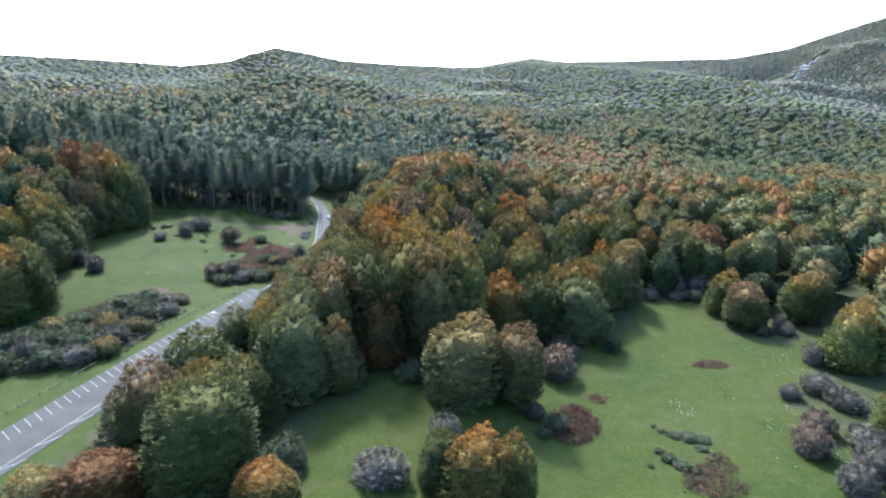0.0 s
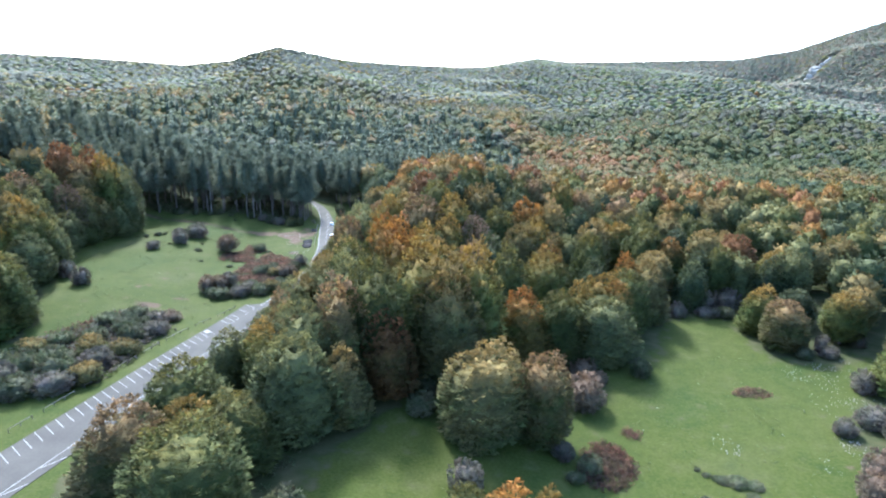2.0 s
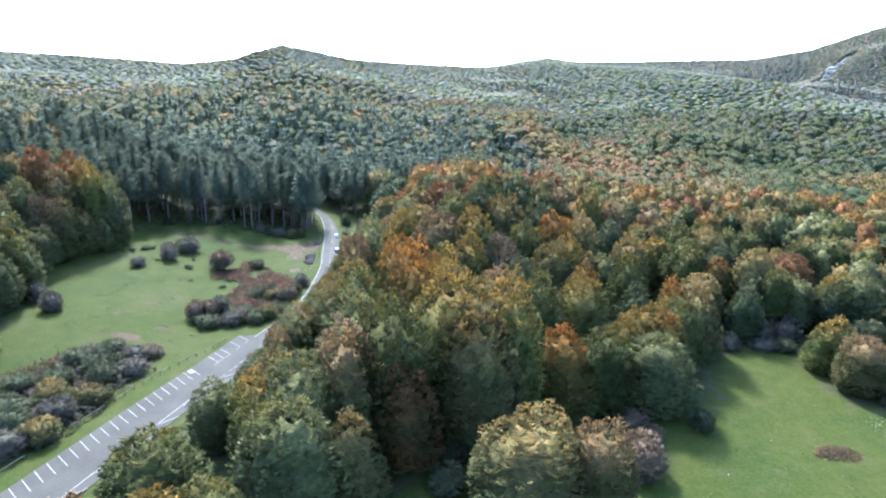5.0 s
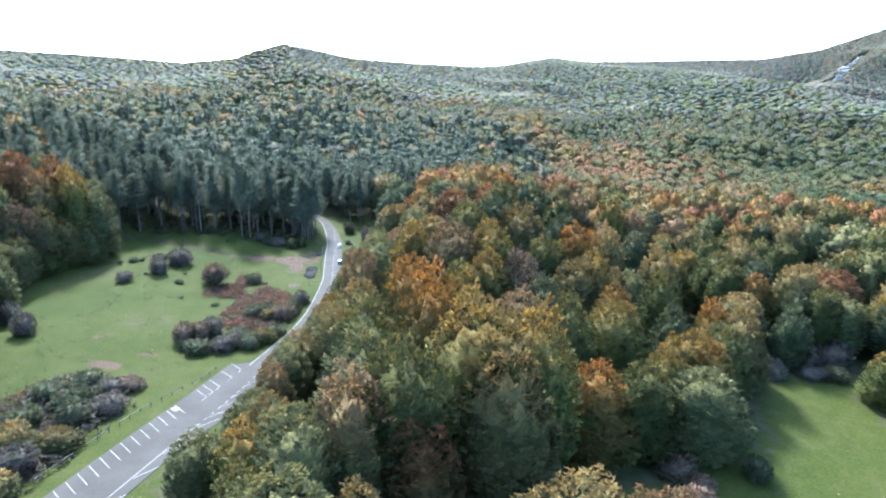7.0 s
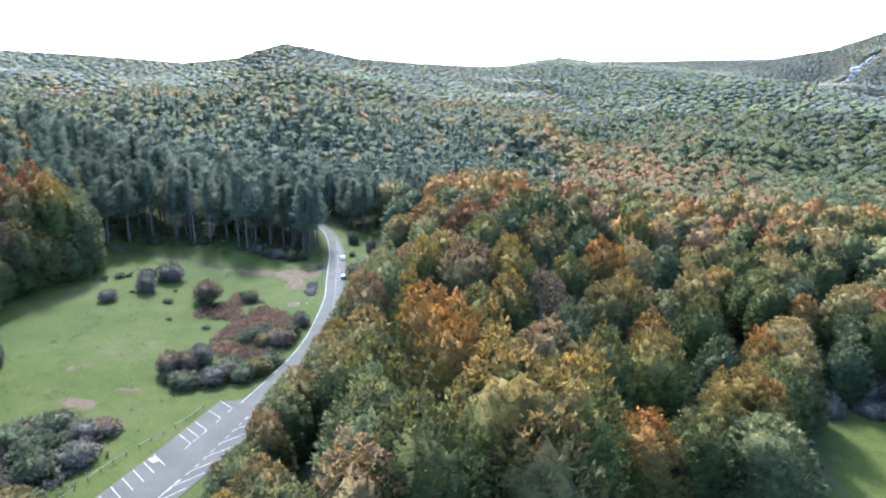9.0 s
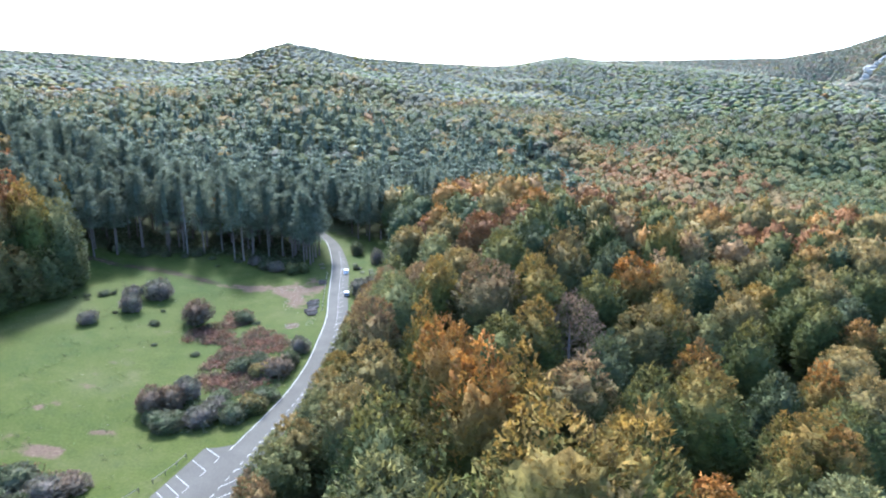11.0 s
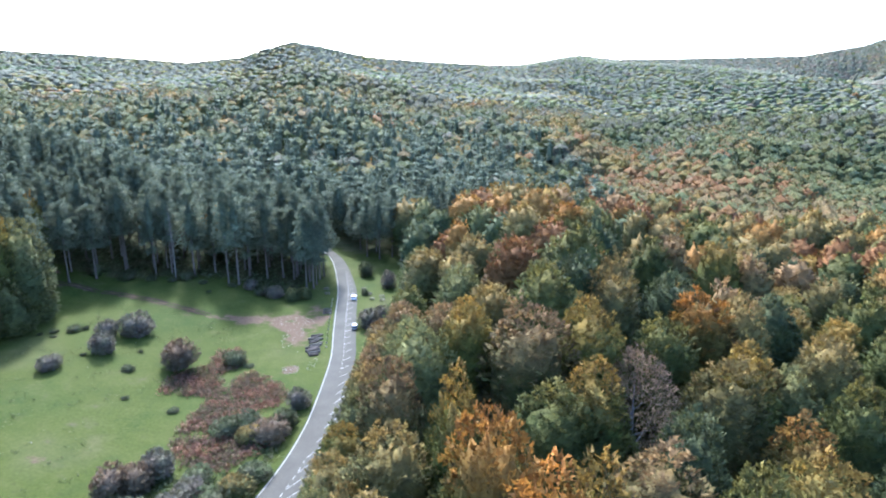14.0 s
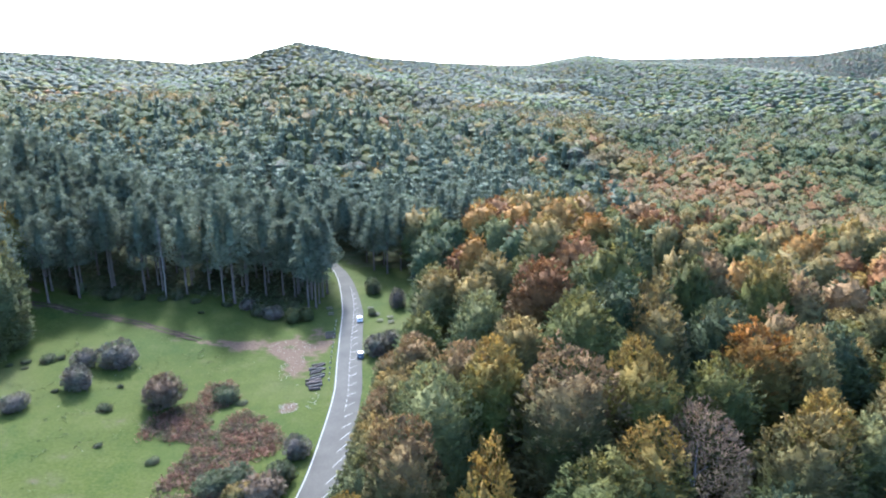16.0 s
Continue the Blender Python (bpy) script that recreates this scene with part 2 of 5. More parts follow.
def ground_z(x, y):
    x, y = np.asarray(x, float), np.asarray(y, float)
    r, b = np.hypot(x, y), np.degrees(np.arctan2(x, y))
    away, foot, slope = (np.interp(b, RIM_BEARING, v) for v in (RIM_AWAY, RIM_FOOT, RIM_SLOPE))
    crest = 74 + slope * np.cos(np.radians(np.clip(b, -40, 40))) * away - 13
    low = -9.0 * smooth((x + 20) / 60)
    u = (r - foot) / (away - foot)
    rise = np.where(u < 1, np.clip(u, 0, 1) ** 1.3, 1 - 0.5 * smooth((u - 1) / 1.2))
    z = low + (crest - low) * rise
    z = z + 8.0 * np.exp(-((x + 6) / 26) ** 2 - ((y - 270) / 75) ** 2)            # knoll under the middle wood
    # gullies and shoulders of the hillsides, and a spur that runs down from the middle summit
    free = smooth((r - 470) / 260) * (1 - smooth((u - 0.62) / 0.3)) * (0.35 + 0.65 * smooth((x + 40) / 260))
    z = z + free * (13 * np.sin(x / 47 + 1.8 * np.sin(y / 83)) * np.cos(y / 61 + 0.9 * np.sin(x / 71)) + 9 * np.sin(b / 2.1 + 0.8 * np.sin(r / 90)))
    crest_z, share, gap = np.zeros(x.shape), np.zeros(x.shape), np.full(x.shape, 1e9)
    for (x0, y0, z0), (x1, y1, z1) in zip(SPUR, SPUR[1:]):
        s = np.clip(((x - x0) * (x1 - x0) + (y - y0) * (y1 - y0)) / ((x1 - x0) ** 2 + (y1 - y0) ** 2), 0, 1)
        d = np.hypot(x - x0 - s * (x1 - x0), y - y0 - s * (y1 - y0))
        near = 1 / (d * d + 200) ** 2      # the nearer stretches of the crest count most
        crest_z, share, gap = crest_z + near * (z0 + s * (z1 - z0)), share + near, np.minimum(d, gap)
    spur = crest_z / share - 0.21 * (np.sqrt(gap * gap + 4900) - 70)
    over = np.clip(0.5 + 0.5 * (spur - z) / 14, 0, 1)
    z = z * (1 - over) + spur * over + 14 * over * (1 - over)
    # the ridge that carries the middle wood north, the dell behind it and the swells of the hillside
    for cx, cy, wide, deep, lift in ((14, 392, 55, 55, 15), (92, 565, 32, 45, -6), (45, 628, 35, 48, 14), (240, 640, 50, 50, 19), (290, 522, 60, 45, -12)):
        z = z + lift * np.exp(-((x - cx) / np.where((x < cx) & (cy < 400), 0.58 * wide, wide)) ** 2 - ((y - cy) / deep) ** 2)
    west = 5.0 * smooth((-86 - x) / 44) + np.clip((-149 - x) * 0.34, 0, 24)                    # the meadow climbs to the western wood
    z = z + west * smooth((480 - y) / 90) * smooth((y - 165) / 60)
    return z


def inside(poly, x, y):
    x, y = np.asarray(x, float), np.asarray(y, float)
    hit = np.zeros(x.shape, bool)
    for (x0, y0), (x1, y1) in zip(poly, poly[1:] + poly[:1]):
        if y0 != y1:
            hit ^= ((y0 > y) != (y1 > y)) & (x < (x1 - x0) * (y - y0) / (y1 - y0) + x0)
    return hit


def away_from(poly, x, y, closed=False):
    x, y = np.asarray(x, float), np.asarray(y, float)
    best = np.full(x.shape, 1e9)
    for (x0, y0), (x1, y1) in zip(poly, poly[1:] + (poly[:1] if closed else [])):
        dx, dy = x1 - x0, y1 - y0
        s = np.clip(((x - x0) * dx + (y - y0) * dy) / (dx * dx + dy * dy + 1e-9), 0, 1)
        best = np.minimum(best, np.hypot(x - x0 - s * dx, y - y0 - s * dy))
    return best


MEADOW = [(-150, 40), (-134, 150), (-128, 187), (-143, 220), (-153, 248), (-155.5, 268), (-154, 284), (-151, 303), (-158, 320), (-173, 338), (-158, 344), (-142, 346.5), (-128, 346.5), (-110, 347), (-92, 346), (-80, 347),
          (-82, 378), (-92, 400), (-88, 409), (-74, 404), (-52, 401), (-46, 375), (-46, 350), (-49, 325), (-49, 305), (-47, 285), (-48, 260), (-53, 225), (-58, 205),
          (-62, 190), (-66, 170), (-70, 150), (-74, 130), (-78, 110), (-84, 40)]
CLEARING = [(-42, 40), (-27, 98), (-29, 125), (-20, 139), (-8, 156), (5, 163), (25, 172), (44, 186), (62, 196), (75, 225), (87, 235), (102, 229), (97, 205), (99, 196),
            (112, 191), (130, 197), (122, 184), (100, 158), (92, 150), (100, 135), (90, 109), (80, 40)]
PINEWOOD = [(-182, 338), (-158, 343.5), (-142, 346), (-128, 346), (-110, 346.5), (-92, 345.5), (-79, 347), (-80, 380), (-95, 410), (-75, 407), (-50, 402), (-32, 418), (-12, 470), (15, 560), (-30, 640),
            (-150, 650), (-300, 650), (-345, 560), (-240, 400)]
# western edge of the carriageway, and the widths of bays and carriageway along it
ROAD_EDGE = [(-152, -110), (-138, -60), (-124.5, -8), (-112.5, 40), (-102, 80), (-92, 120), (-84, 152), (-77, 179), (-71.6, 198), (-67.4, 215), (-62.2, 239), (-60.6, 255), (-60.8, 270), (-62.2, 292), (-65.2, 310),
             (-68, 327), (-72.6, 354), (-81.7, 388), (-91, 407), (-101, 421), (-120, 446), (-142, 468), (-170, 490)]
TRACK = [(-172, 324), (-164, 326.5), (-156, 330.4), (-145.3, 330.6), (-131.6, 325.6), (-119, 321.2), (-108, 319), (-93, 316), (-82, 317)]


def smoothed(points, steps=6):
    """A Catmull-Rom curve through the points."""
    p = np.array([points[0]] + list(points) + [points[-1]], float)
    out = []
    for i in range(1, len(p) - 2):
        for s in np.arange(steps) / steps:
            a, b, c, d = p[i - 1:i + 3]
            out.append(0.5 * (2 * b + (c - a) * s + (2 * a - 5 * b + 4 * c - d) * s ** 2 + (3 * b - a - 3 * c + d) * s ** 3))
    return np.array(out + [p[-2]])


EDGE = smoothed(ROAD_EDGE)
along = np.gradient(EDGE, axis=0)
along /= np.linalg.norm(along, axis=1)[:, None]
RIGHTWARD = np.stack([along[:, 1], -along[:, 0]], 1)
EDGE_RUN = np.concatenate([[0], np.cumsum(np.linalg.norm(np.diff(EDGE, axis=0), axis=1))])


def at_road(run, side):
    """The place a length along the western edge line, and metres east of it."""
    p = [np.interp(run, EDGE_RUN, EDGE[:, k]) + side * np.interp(run, EDGE_RUN, RIGHTWARD[:, k]) for k in (0, 1)]
    return float(p[0]), float(p[1])


def run_at(y):
    return float(np.interp(y, EDGE[:, 1], EDGE_RUN))


# ---- mesh helpers ----
def quads(name, verts, faces, slots=(), index=None, shade=False):
    """A mesh of quads from arrays."""
    me = bpy.data.meshes.new(name)
    n = len(faces)
    me.vertices.add(len(verts)); me.loops.add(4 * n); me.polygons.add(n)
    me.vertices.foreach_set("co", np.asarray(verts, np.float32).ravel())
    me.loops.foreach_set("vertex_index", np.asarray(faces, np.int32).ravel())
    me.polygons.foreach_set("loop_start", np.arange(0, 4 * n, 4, dtype=np.int32))
    me.polygons.foreach_set("loop_total", np.full(n, 4, np.int32))
    for m in slots:
        me.materials.append(m)
    if index is not None:
        me.polygons.foreach_set("material_index", np.asarray(index, np.int32))
    if shade:
        me.polygons.foreach_set("use_smooth", np.ones(n, bool))
    me.update(calc_edges=True)
    return me


def leaves(name, verts, faces, crown, bulge=None, tone=None, slots=(), index=None):
    """A mesh of triangles for foliage; crown tells how high in its plant each point sits, tone how pale its plant is."""
    me = bpy.data.meshes.new(name)
    n = len(faces)
    me.vertices.add(len(verts)); me.loops.add(3 * n); me.polygons.add(n)
    me.vertices.foreach_set("co", np.asarray(verts, np.float32).ravel())
    me.loops.foreach_set("vertex_index", np.asarray(faces, np.int32).ravel())
    me.polygons.foreach_set("loop_start", np.arange(0, 3 * n, 3, dtype=np.int32))
    me.polygons.foreach_set("loop_total", np.full(n, 3, np.int32))
    for m in slots:
        me.materials.append(m)
    if index is not None:
        me.polygons.foreach_set("material_index", np.asarray(index, np.int32))
    me.polygons.foreach_set("use_smooth", np.ones(n, bool))
    me.update(calc_edges=True)
    for key, values in (("crown", crown), ("tone", np.ones(len(verts)) if tone is None else tone)):
        me.attributes.new(key, "FLOAT", "POINT").data.foreach_set("value", np.asarray(values, np.float32))
    if bulge is not None:
        me.attributes.new("bulge", "FLOAT_VECTOR", "POINT").data.foreach_set("vector", np.asarray(bulge, np.float32).ravel())
    return me


def part(name, data, mat, parent, label=""):
    """Links a mesh or a bmesh as ONE mesh object under a thing or a part."""
    if isinstance(data, bmesh.types.BMesh):
        me = bpy.data.meshes.new(name)
        data.to_mesh(me)
        data.free()
        data = me
    if mat and not data.materials:
        data.materials.append(mat)
    ob = new(name, data)
    ob.parent = parent
    return tagged(ob, label)


def thing(name, label, category, group="", kind=""):
    return tagged(new(name), label, category, group, kind)


def tube(bm, points, radii, sides=7):
    """A tapered tube along points."""
    rings = []
    for i, (p, r) in enumerate(zip(points, radii)):
        p = Vector(p)
        d = (Vector(points[min(i + 1, len(points) - 1)]) - Vector(points[max(i - 1, 0)])).normalized()
        u = d.cross(Vector((0.31, 0.95, 0.05))).normalized()
        v = d.cross(u)
        rings.append([bm.verts.new(p + r * (math.cos(a) * u + math.sin(a) * v)) for a in (2 * math.pi * k / sides for k in range(sides))])
    for a, b in zip(rings, rings[1:]):
        for k in range(sides):
            bm.faces.new((a[k], a[(k + 1) % sides], b[(k + 1) % sides], b[k]))
    bm.faces.new(rings[-1])
    bm.faces.new(rings[0][::-1])


def box(bm, size, at=(0, 0, 0), turn=0.0, bevel=0.0):
    made = bmesh.ops.create_cube(bm, size=1.0, matrix=pose(*at, 0, 0, turn) @ Matrix.Diagonal((*size, 1)))
    if bevel:
        bmesh.ops.bevel(bm, geom=list({e for v in made["verts"] for e in v.link_edges}), offset=bevel, segments=2, affect="EDGES")


# ---- plants ----
rng = np.random.default_rng(7)


def unit(v):
    return v / np.maximum(np.linalg.norm(v, axis=-1, keepdims=True), 1e-9)


def joined(pieces):
    verts, faces, k = [], [], 0
    for v, f in pieces:
        verts.append(v); faces.append(f + k); k += len(v)
    return np.concatenate(verts), np.concatenate(faces)


def block(steps, lump=0.12, flat_bottom=False):
    """A rounded lump, one in radius."""
    lin = np.linspace(-1, 1, steps + 1)
    pieces = []
    for axis in range(3):
        for sign in (-1, 1):
            if flat_bottom and axis == 2 and sign < 0:
                continue
            a, b = np.meshgrid(lin, lin, indexing="ij")
            v = np.zeros((steps + 1, steps + 1, 3))
            v[..., axis], v[..., (axis + 1) % 3], v[..., (axis + 2) % 3] = sign, a, b
            i = np.arange((steps + 1) ** 2).reshape(steps + 1, steps + 1)
            f = np.stack([i[:-1, :-1], i[1:, :-1], i[1:, 1:], i[:-1, 1:]], -1).reshape(-1, 4)
            f = f if sign > 0 else f[:, ::-1]
            pieces.append((v.reshape(-1, 3), np.concatenate([f[:, :3], f[:, [0, 2, 3]]])))
    v, f = joined(pieces)
    v = unit(v)
    for _ in range(10):
        c = unit(rng.normal(size=3))
        v = v * (1 + lump * np.exp(6 * (unit(v) @ c - 1)))[:, None]
    return v / np.max(np.linalg.norm(v, axis=1)), f


def envelope(d, bottom, widest, power, full, lobes, strength):
    """Where a crown one high and one in radius ends in the directions d."""
    swell = 1.0 + np.max(np.exp(7 * (d @ lobes.T - 1)) * strength, axis=1) - 0.1
    q = np.where(d[:, 2] > 0, power, full)      # domed above, full below
    rad = swell * (np.hypot(d[:, 0], d[:, 1]) ** q + np.abs(d[:, 2]) ** q) ** (-1 / q)
    mid = bottom + (1 - bottom) * widest
    tall = np.where(d[:, 2] > 0, 1 - mid, mid - bottom)
    return np.stack([d[:, 0] * rad, d[:, 1] * rad, d[:, 2] * rad * tall], 1), mid


def boughs(root, axis, out, length, width, per, leaf, leaf_width, ragged=0.3, rounded=0.75):
    """Leafy boughs: flat plumes of small leaf sprays along each axis; gives triangles, their lie and the plume of each."""
    k = len(root)
    side = unit(np.cross(axis, np.array([0, 0, 1.0]) + 0.25 * rng.normal(size=(k, 3))))
    over = unit(np.cross(side, axis))
    over = over * np.where(np.sum(over * (out + np.array([0, 0, 1.0])), axis=1) < 0, -1, 1)[:, None]
    own = np.repeat(np.arange(k), per)
    n = len(own)
    s = rng.random(n) ** 0.75
    flare = np.sin(math.pi * np.clip(0.12 + 0.8 * s, 0, 1)) ** 0.8
    u, v = rng.normal(size=n) * 0.45 * flare, rng.normal(size=n) * 0.24 * flare
    L, W = (np.broadcast_to(x, k)[own][:, None] for x in (length, width))
    p = root[own] + axis[own] * L * s[:, None] + side[own] * W * u[:, None] + over[own] * W * v[:, None]
    d = unit(axis[own] + 0.75 * side[own] * np.sign(u)[:, None] * np.abs(rng.normal(size=(n, 1))) + ragged * rng.normal(size=(n, 3)))
    facing = unit(over[own] + 0.5 * out[own] + 0.45 * rng.normal(size=(n, 3)))
    across = unit(np.cross(facing, d))
    size = rng.uniform(0.7, 1.3, (n, 1))
    l, w = leaf * size, leaf_width * rng.uniform(0.75, 1.25, (n, 1))
    verts = np.stack([p - d * l * 0.42 + across * w * 0.5, p - d * l * 0.42 - across * w * 0.5, p + d * l * 0.58], 1).reshape(-1, 3)
    lie = unit(0.75 * over[own] + 0.9 * side[own] * u[:, None] * 1.6 + 0.8 * over[own] * v[:, None] + rounded * out[own] + np.array([0, 0, 0.35]))
    return verts, np.arange(3 * n).reshape(n, 3), np.repeat(lie, 3, axis=0), np.repeat(own, 3)


def crown_mesh(plumes, per, leaf, leaf_width, radius, height, bottom=0.05, widest=0.42, power=2.1, full=2.3, lobes=9, swollen=0.3, core=5, reach=0.34, lift=0.75, inside_out=0.66, ragged=0.3, tones=0.1, rounded=0.75):
    """A broad-leaved crown: leafy boughs set evenly over a lobed dome, round a dense inside toned down for shade."""
    arms = unit(rng.normal(size=(lobes, 3)) * np.array([1, 1, 0.8]) + np.array([0, 0, 0.2]))
    strength = rng.uniform(0.06, swollen, lobes)
    form = (bottom, widest, power, full, arms, strength)
    d = unit(rng.normal(size=(plumes * 5, 3)))
    steep = height * 0.5 / radius
    d = d[rng.random(len(d)) < np.sqrt(steep ** 2 * (1 - d[:, 2] ** 2) + d[:, 2] ** 2) / max(steep, 1.0)]
    d = d[d[:, 2] > -0.93]
    size = np.array([radius, radius, height])
    p, mid = envelope(d, *form)
    p = p * size
    chosen, gap = [0], np.full(len(p), 1e9)      # evenly spread boughs
    for _ in range(min(plumes, len(p)) - 1):
        gap = np.minimum(gap, np.linalg.norm(p - p[chosen[-1]], axis=1))
        chosen.append(int(np.argmax(gap * rng.uniform(0.72, 1.0, len(p)))))
    d, p = d[chosen], p[chosen]
    out = unit(d * np.array([1, 1, 0.6]) + np.array([0, 0, 0.1]))
    up = np.clip(d[:, 2:], -1, 1)
    axis = unit(out * (1.0 - 0.25 * np.maximum(up, 0)) + np.array([0, 0, 1.0]) * lift * (0.5 + 0.6 * up) + 0.16 * rng.normal(size=d.shape))
    length = radius * reach * rng.uniform(0.75, 1.3, len(d))
    root = p * rng.uniform(0.92, 1.03, (len(d), 1)) + np.array([0, 0, mid * height]) - axis * length[:, None] * 0.72
    v, f, lie, own = boughs(root, axis, out, length, length * rng.uniform(0.6, 0.85, len(d)), per, leaf, leaf_width, ragged, rounded)
    tone = rng.uniform(1 - tones, 1 + tones, len(d))[own]
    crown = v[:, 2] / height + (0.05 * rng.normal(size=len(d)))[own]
    if core:      # the dense inside, which swells under each bough
        cd, cf = block(core, 0.0)
        cd = unit(cd)
        cv, _ = envelope(cd, *form)
        tips, near = p / size * np.array([1, 1, steep]), cv * np.array([1, 1, steep])
        gap = np.sort(np.linalg.norm(near[:, None] - tips[None], axis=2), axis=1)[:, 0]
        cv = cv * (inside_out - 0.04 + 0.2 * np.exp(-(gap / (0.42 * reach)) ** 2) * (core > 5) + 0.09 * np.sin(17 * cd[:, 2] + 5 * cd[:, 0]) * np.sin(9 * cd[:, 1]))[:, None] * size
        across = np.cross(cv[cf[:, 1]] - cv[cf[:, 0]], cv[cf[:, 2]] - cv[cf[:, 0]])
        swell = np.zeros_like(cv)
        for k in range(3):
            np.add.at(swell, cf[:, k], across)
        swell = unit(swell) * np.where(np.sum(swell * cd, axis=1) < 0, -1, 1)[:, None]
        cv = cv + np.array([0, 0, mid * height])
        v, f = joined([(v, f), (cv, cf)])
        # core tone slightly lowered: the crown's inner shade put into its colour
        lie, tone, crown = np.concatenate([lie, unit(0.6 * swell + 0.5 * cd + np.array([0, 0, 0.35]))]), np.concatenate([tone, np.full(len(cv), 0.95)]), np.concatenate([crown, cv[:, 2] / height])
    return v, f, crown, lie, tone


def small_dome(radius, height, sides=5):
    """The crown of a tree far off: an uneven dome."""
    ring, levels = np.arange(sides) * 2 * math.pi / sides, ((0.3, 1.0), (0.64, 1.0), (0.88, 0.58))
    v = np.concatenate([np.stack([np.cos(ring + k) * radius * w, np.sin(ring + k) * radius * w, np.full(sides, h * height)], 1) for k, (h, w) in enumerate(levels)])
    v = v * np.concatenate([rng.uniform(0.86, 1.14, (len(v), 2)), rng.uniform(0.96, 1.04, (len(v), 1))], 1)
    v = np.concatenate([v, [[0, 0, height]]])
    f = []
    for k in range(sides):
        n = (k + 1) % sides
        for low in (0, sides):
            f += [(low + k, low + n, low + sides + n), (low + k, low + sides + n, low + sides + k)]
        f.append((2 * sides + k, 2 * sides + n, 3 * sides))
    # lie turned mostly upward, which evens out light and shade as haze would
    lie = unit((v - np.array([0, 0, 0.4 * height])) / np.array([radius, radius, 0.6 * height]) * 0.36 + np.array([0, 0, 0.95]))
    return v, np.array(f), 0.3 + 0.3 * v[:, 2] / height, lie, np.ones(len(v))


def pine_crown(tiers, arms, per, leaf, leaf_width, radius, height, bottom=0.4, core=3, blunt=0.75, thick=0.34):
    """A pine's crown: whorls of level boughs with gaps between them, shorter towards the tip."""
    level = np.repeat((np.arange(tiers) + rng.uniform(-0.25, 0.25, tiers)) / tiers, arms)
    k = len(level)
    level = np.clip(level + rng.normal(size=k) * 0.022, 0, 0.985)
    turn = np.tile(np.arange(arms) * 2 * math.pi / arms, tiers) + np.repeat(np.arange(tiers) * 1.9, arms) + rng.normal(size=k) * 0.3
    reach = radius * ((1 - level) ** blunt * np.clip(0.55 + 2.2 * level, 0, 1) * rng.uniform(0.6, 1.15, k) + 0.05)
    out = np.stack([np.cos(turn), np.sin(turn), np.zeros(k)], 1)
    axis = unit(out + np.array([0, 0, 1.0]) * (-0.12 + 0.75 * level ** 2)[:, None] + 0.1 * rng.normal(size=(k, 3)))
    root = np.array([0, 0, 1.0]) * (height * (bottom + (1 - bottom) * level))[:, None] + out * reach[:, None] * 0.12
    v, f, lie, own = boughs(root, axis, unit(out + np.array([0, 0, 0.35])), reach * 0.95, np.maximum(reach * 0.55, leaf * 0.8), per, leaf, leaf_width, 0.35, 1.5)
    tone = rng.uniform(0.86, 1.12, k)[own]
    if core:
        cv, cf = block(core)
        up = (cv[:, 2] + 1) / 2
        girth = thick * (1 - 0.85 * up)
        cv = np.stack([cv[:, 0] * girth * radius, cv[:, 1] * girth * radius, height * (bottom + 0.05 + (0.9 - bottom) * up)], 1)
        v, f = joined([(v, f), (cv, cf)])
        # core darker than most boughs: inner shade put into its tone
        lie, tone = np.concatenate([lie, unit(cv * np.array([1, 1, 0]) + np.array([0, 0, 0.4]))]), np.concatenate([tone, np.full(len(cv), 0.85)])
    return v, f, v[:, 2] / height, lie, tone


def trunk_mesh(name, height, radius, limbs, reach, low, mat):
    bm = bmesh.new()
    lean = rng.normal(size=2) * 0.02 * height
    tube(bm, [(lean[0] * s * s, lean[1] * s * s, height * s) for s in (0, 0.05, 0.35, 1.0)], [radius * k for k in (1.5, 1.05, 0.85, 0.12)], 7)
    for k in range(limbs):
        a, s = k * 2.4 + rng.uniform(-0.3, 0.3), low + (0.9 - low) * k / limbs
        z, l = s * height, reach * (1.1 - s)
        tube(bm, [(lean[0] * s * s + math.cos(a) * l * q, lean[1] * s * s + math.sin(a) * l * q, z + l * 0.7 * q ** 0.8) for q in (0, 0.5, 1.0)],
             [radius * k2 * (1.1 - s) for k2 in (0.5, 0.34, 0.06)], 4)
    me = bpy.data.meshes.new(name)
    bm.to_mesh(me)
    bm.free()
    me.materials.append(mat)
    return me


BEECH_R, BEECH_H = 6.5, 26.0
SHAPES = ((0.06, 0.36, 1.9), (0.07, 0.32, 1.75), (0.05, 0.40, 2.05), (0.07, 0.38, 1.85), (0.05, 0.32, 1.7))
EDGE_SHAPES = ((-0.02, 0.26, 1.7), (-0.01, 0.24, 1.55), (-0.02, 0.30, 1.85), (-0.01, 0.26, 1.65), (-0.02, 0.22, 1.5))
fine_crowns = [leaves("beech_crown", *crown_mesh(405, 18, 0.68, 0.36, BEECH_R, BEECH_H, b, w, q, 3.0, swollen=0.26, reach=0.25, core=8, inside_out=0.66, rounded=0.7, lift=1.0, tones=0.17), slots=[GREEN]) for b, w, q in EDGE_SHAPES]
near_crowns = [leaves("beech_crown", *crown_mesh(330, 13, 0.84, 0.46, BEECH_R, BEECH_H, b, w, q, swollen=0.2, reach=0.24, core=7, inside_out=0.72, rounded=1.0, tones=0.12), slots=[GREEN]) for b, w, q in SHAPES]
beech_crowns = [leaves("beech_crown", *crown_mesh(220, 9, 1.05, 0.62, BEECH_R, BEECH_H, b, w, q, swollen=0.18, reach=0.24, core=6, inside_out=0.78, rounded=1.2), slots=[GREEN]) for b, w, q in SHAPES]
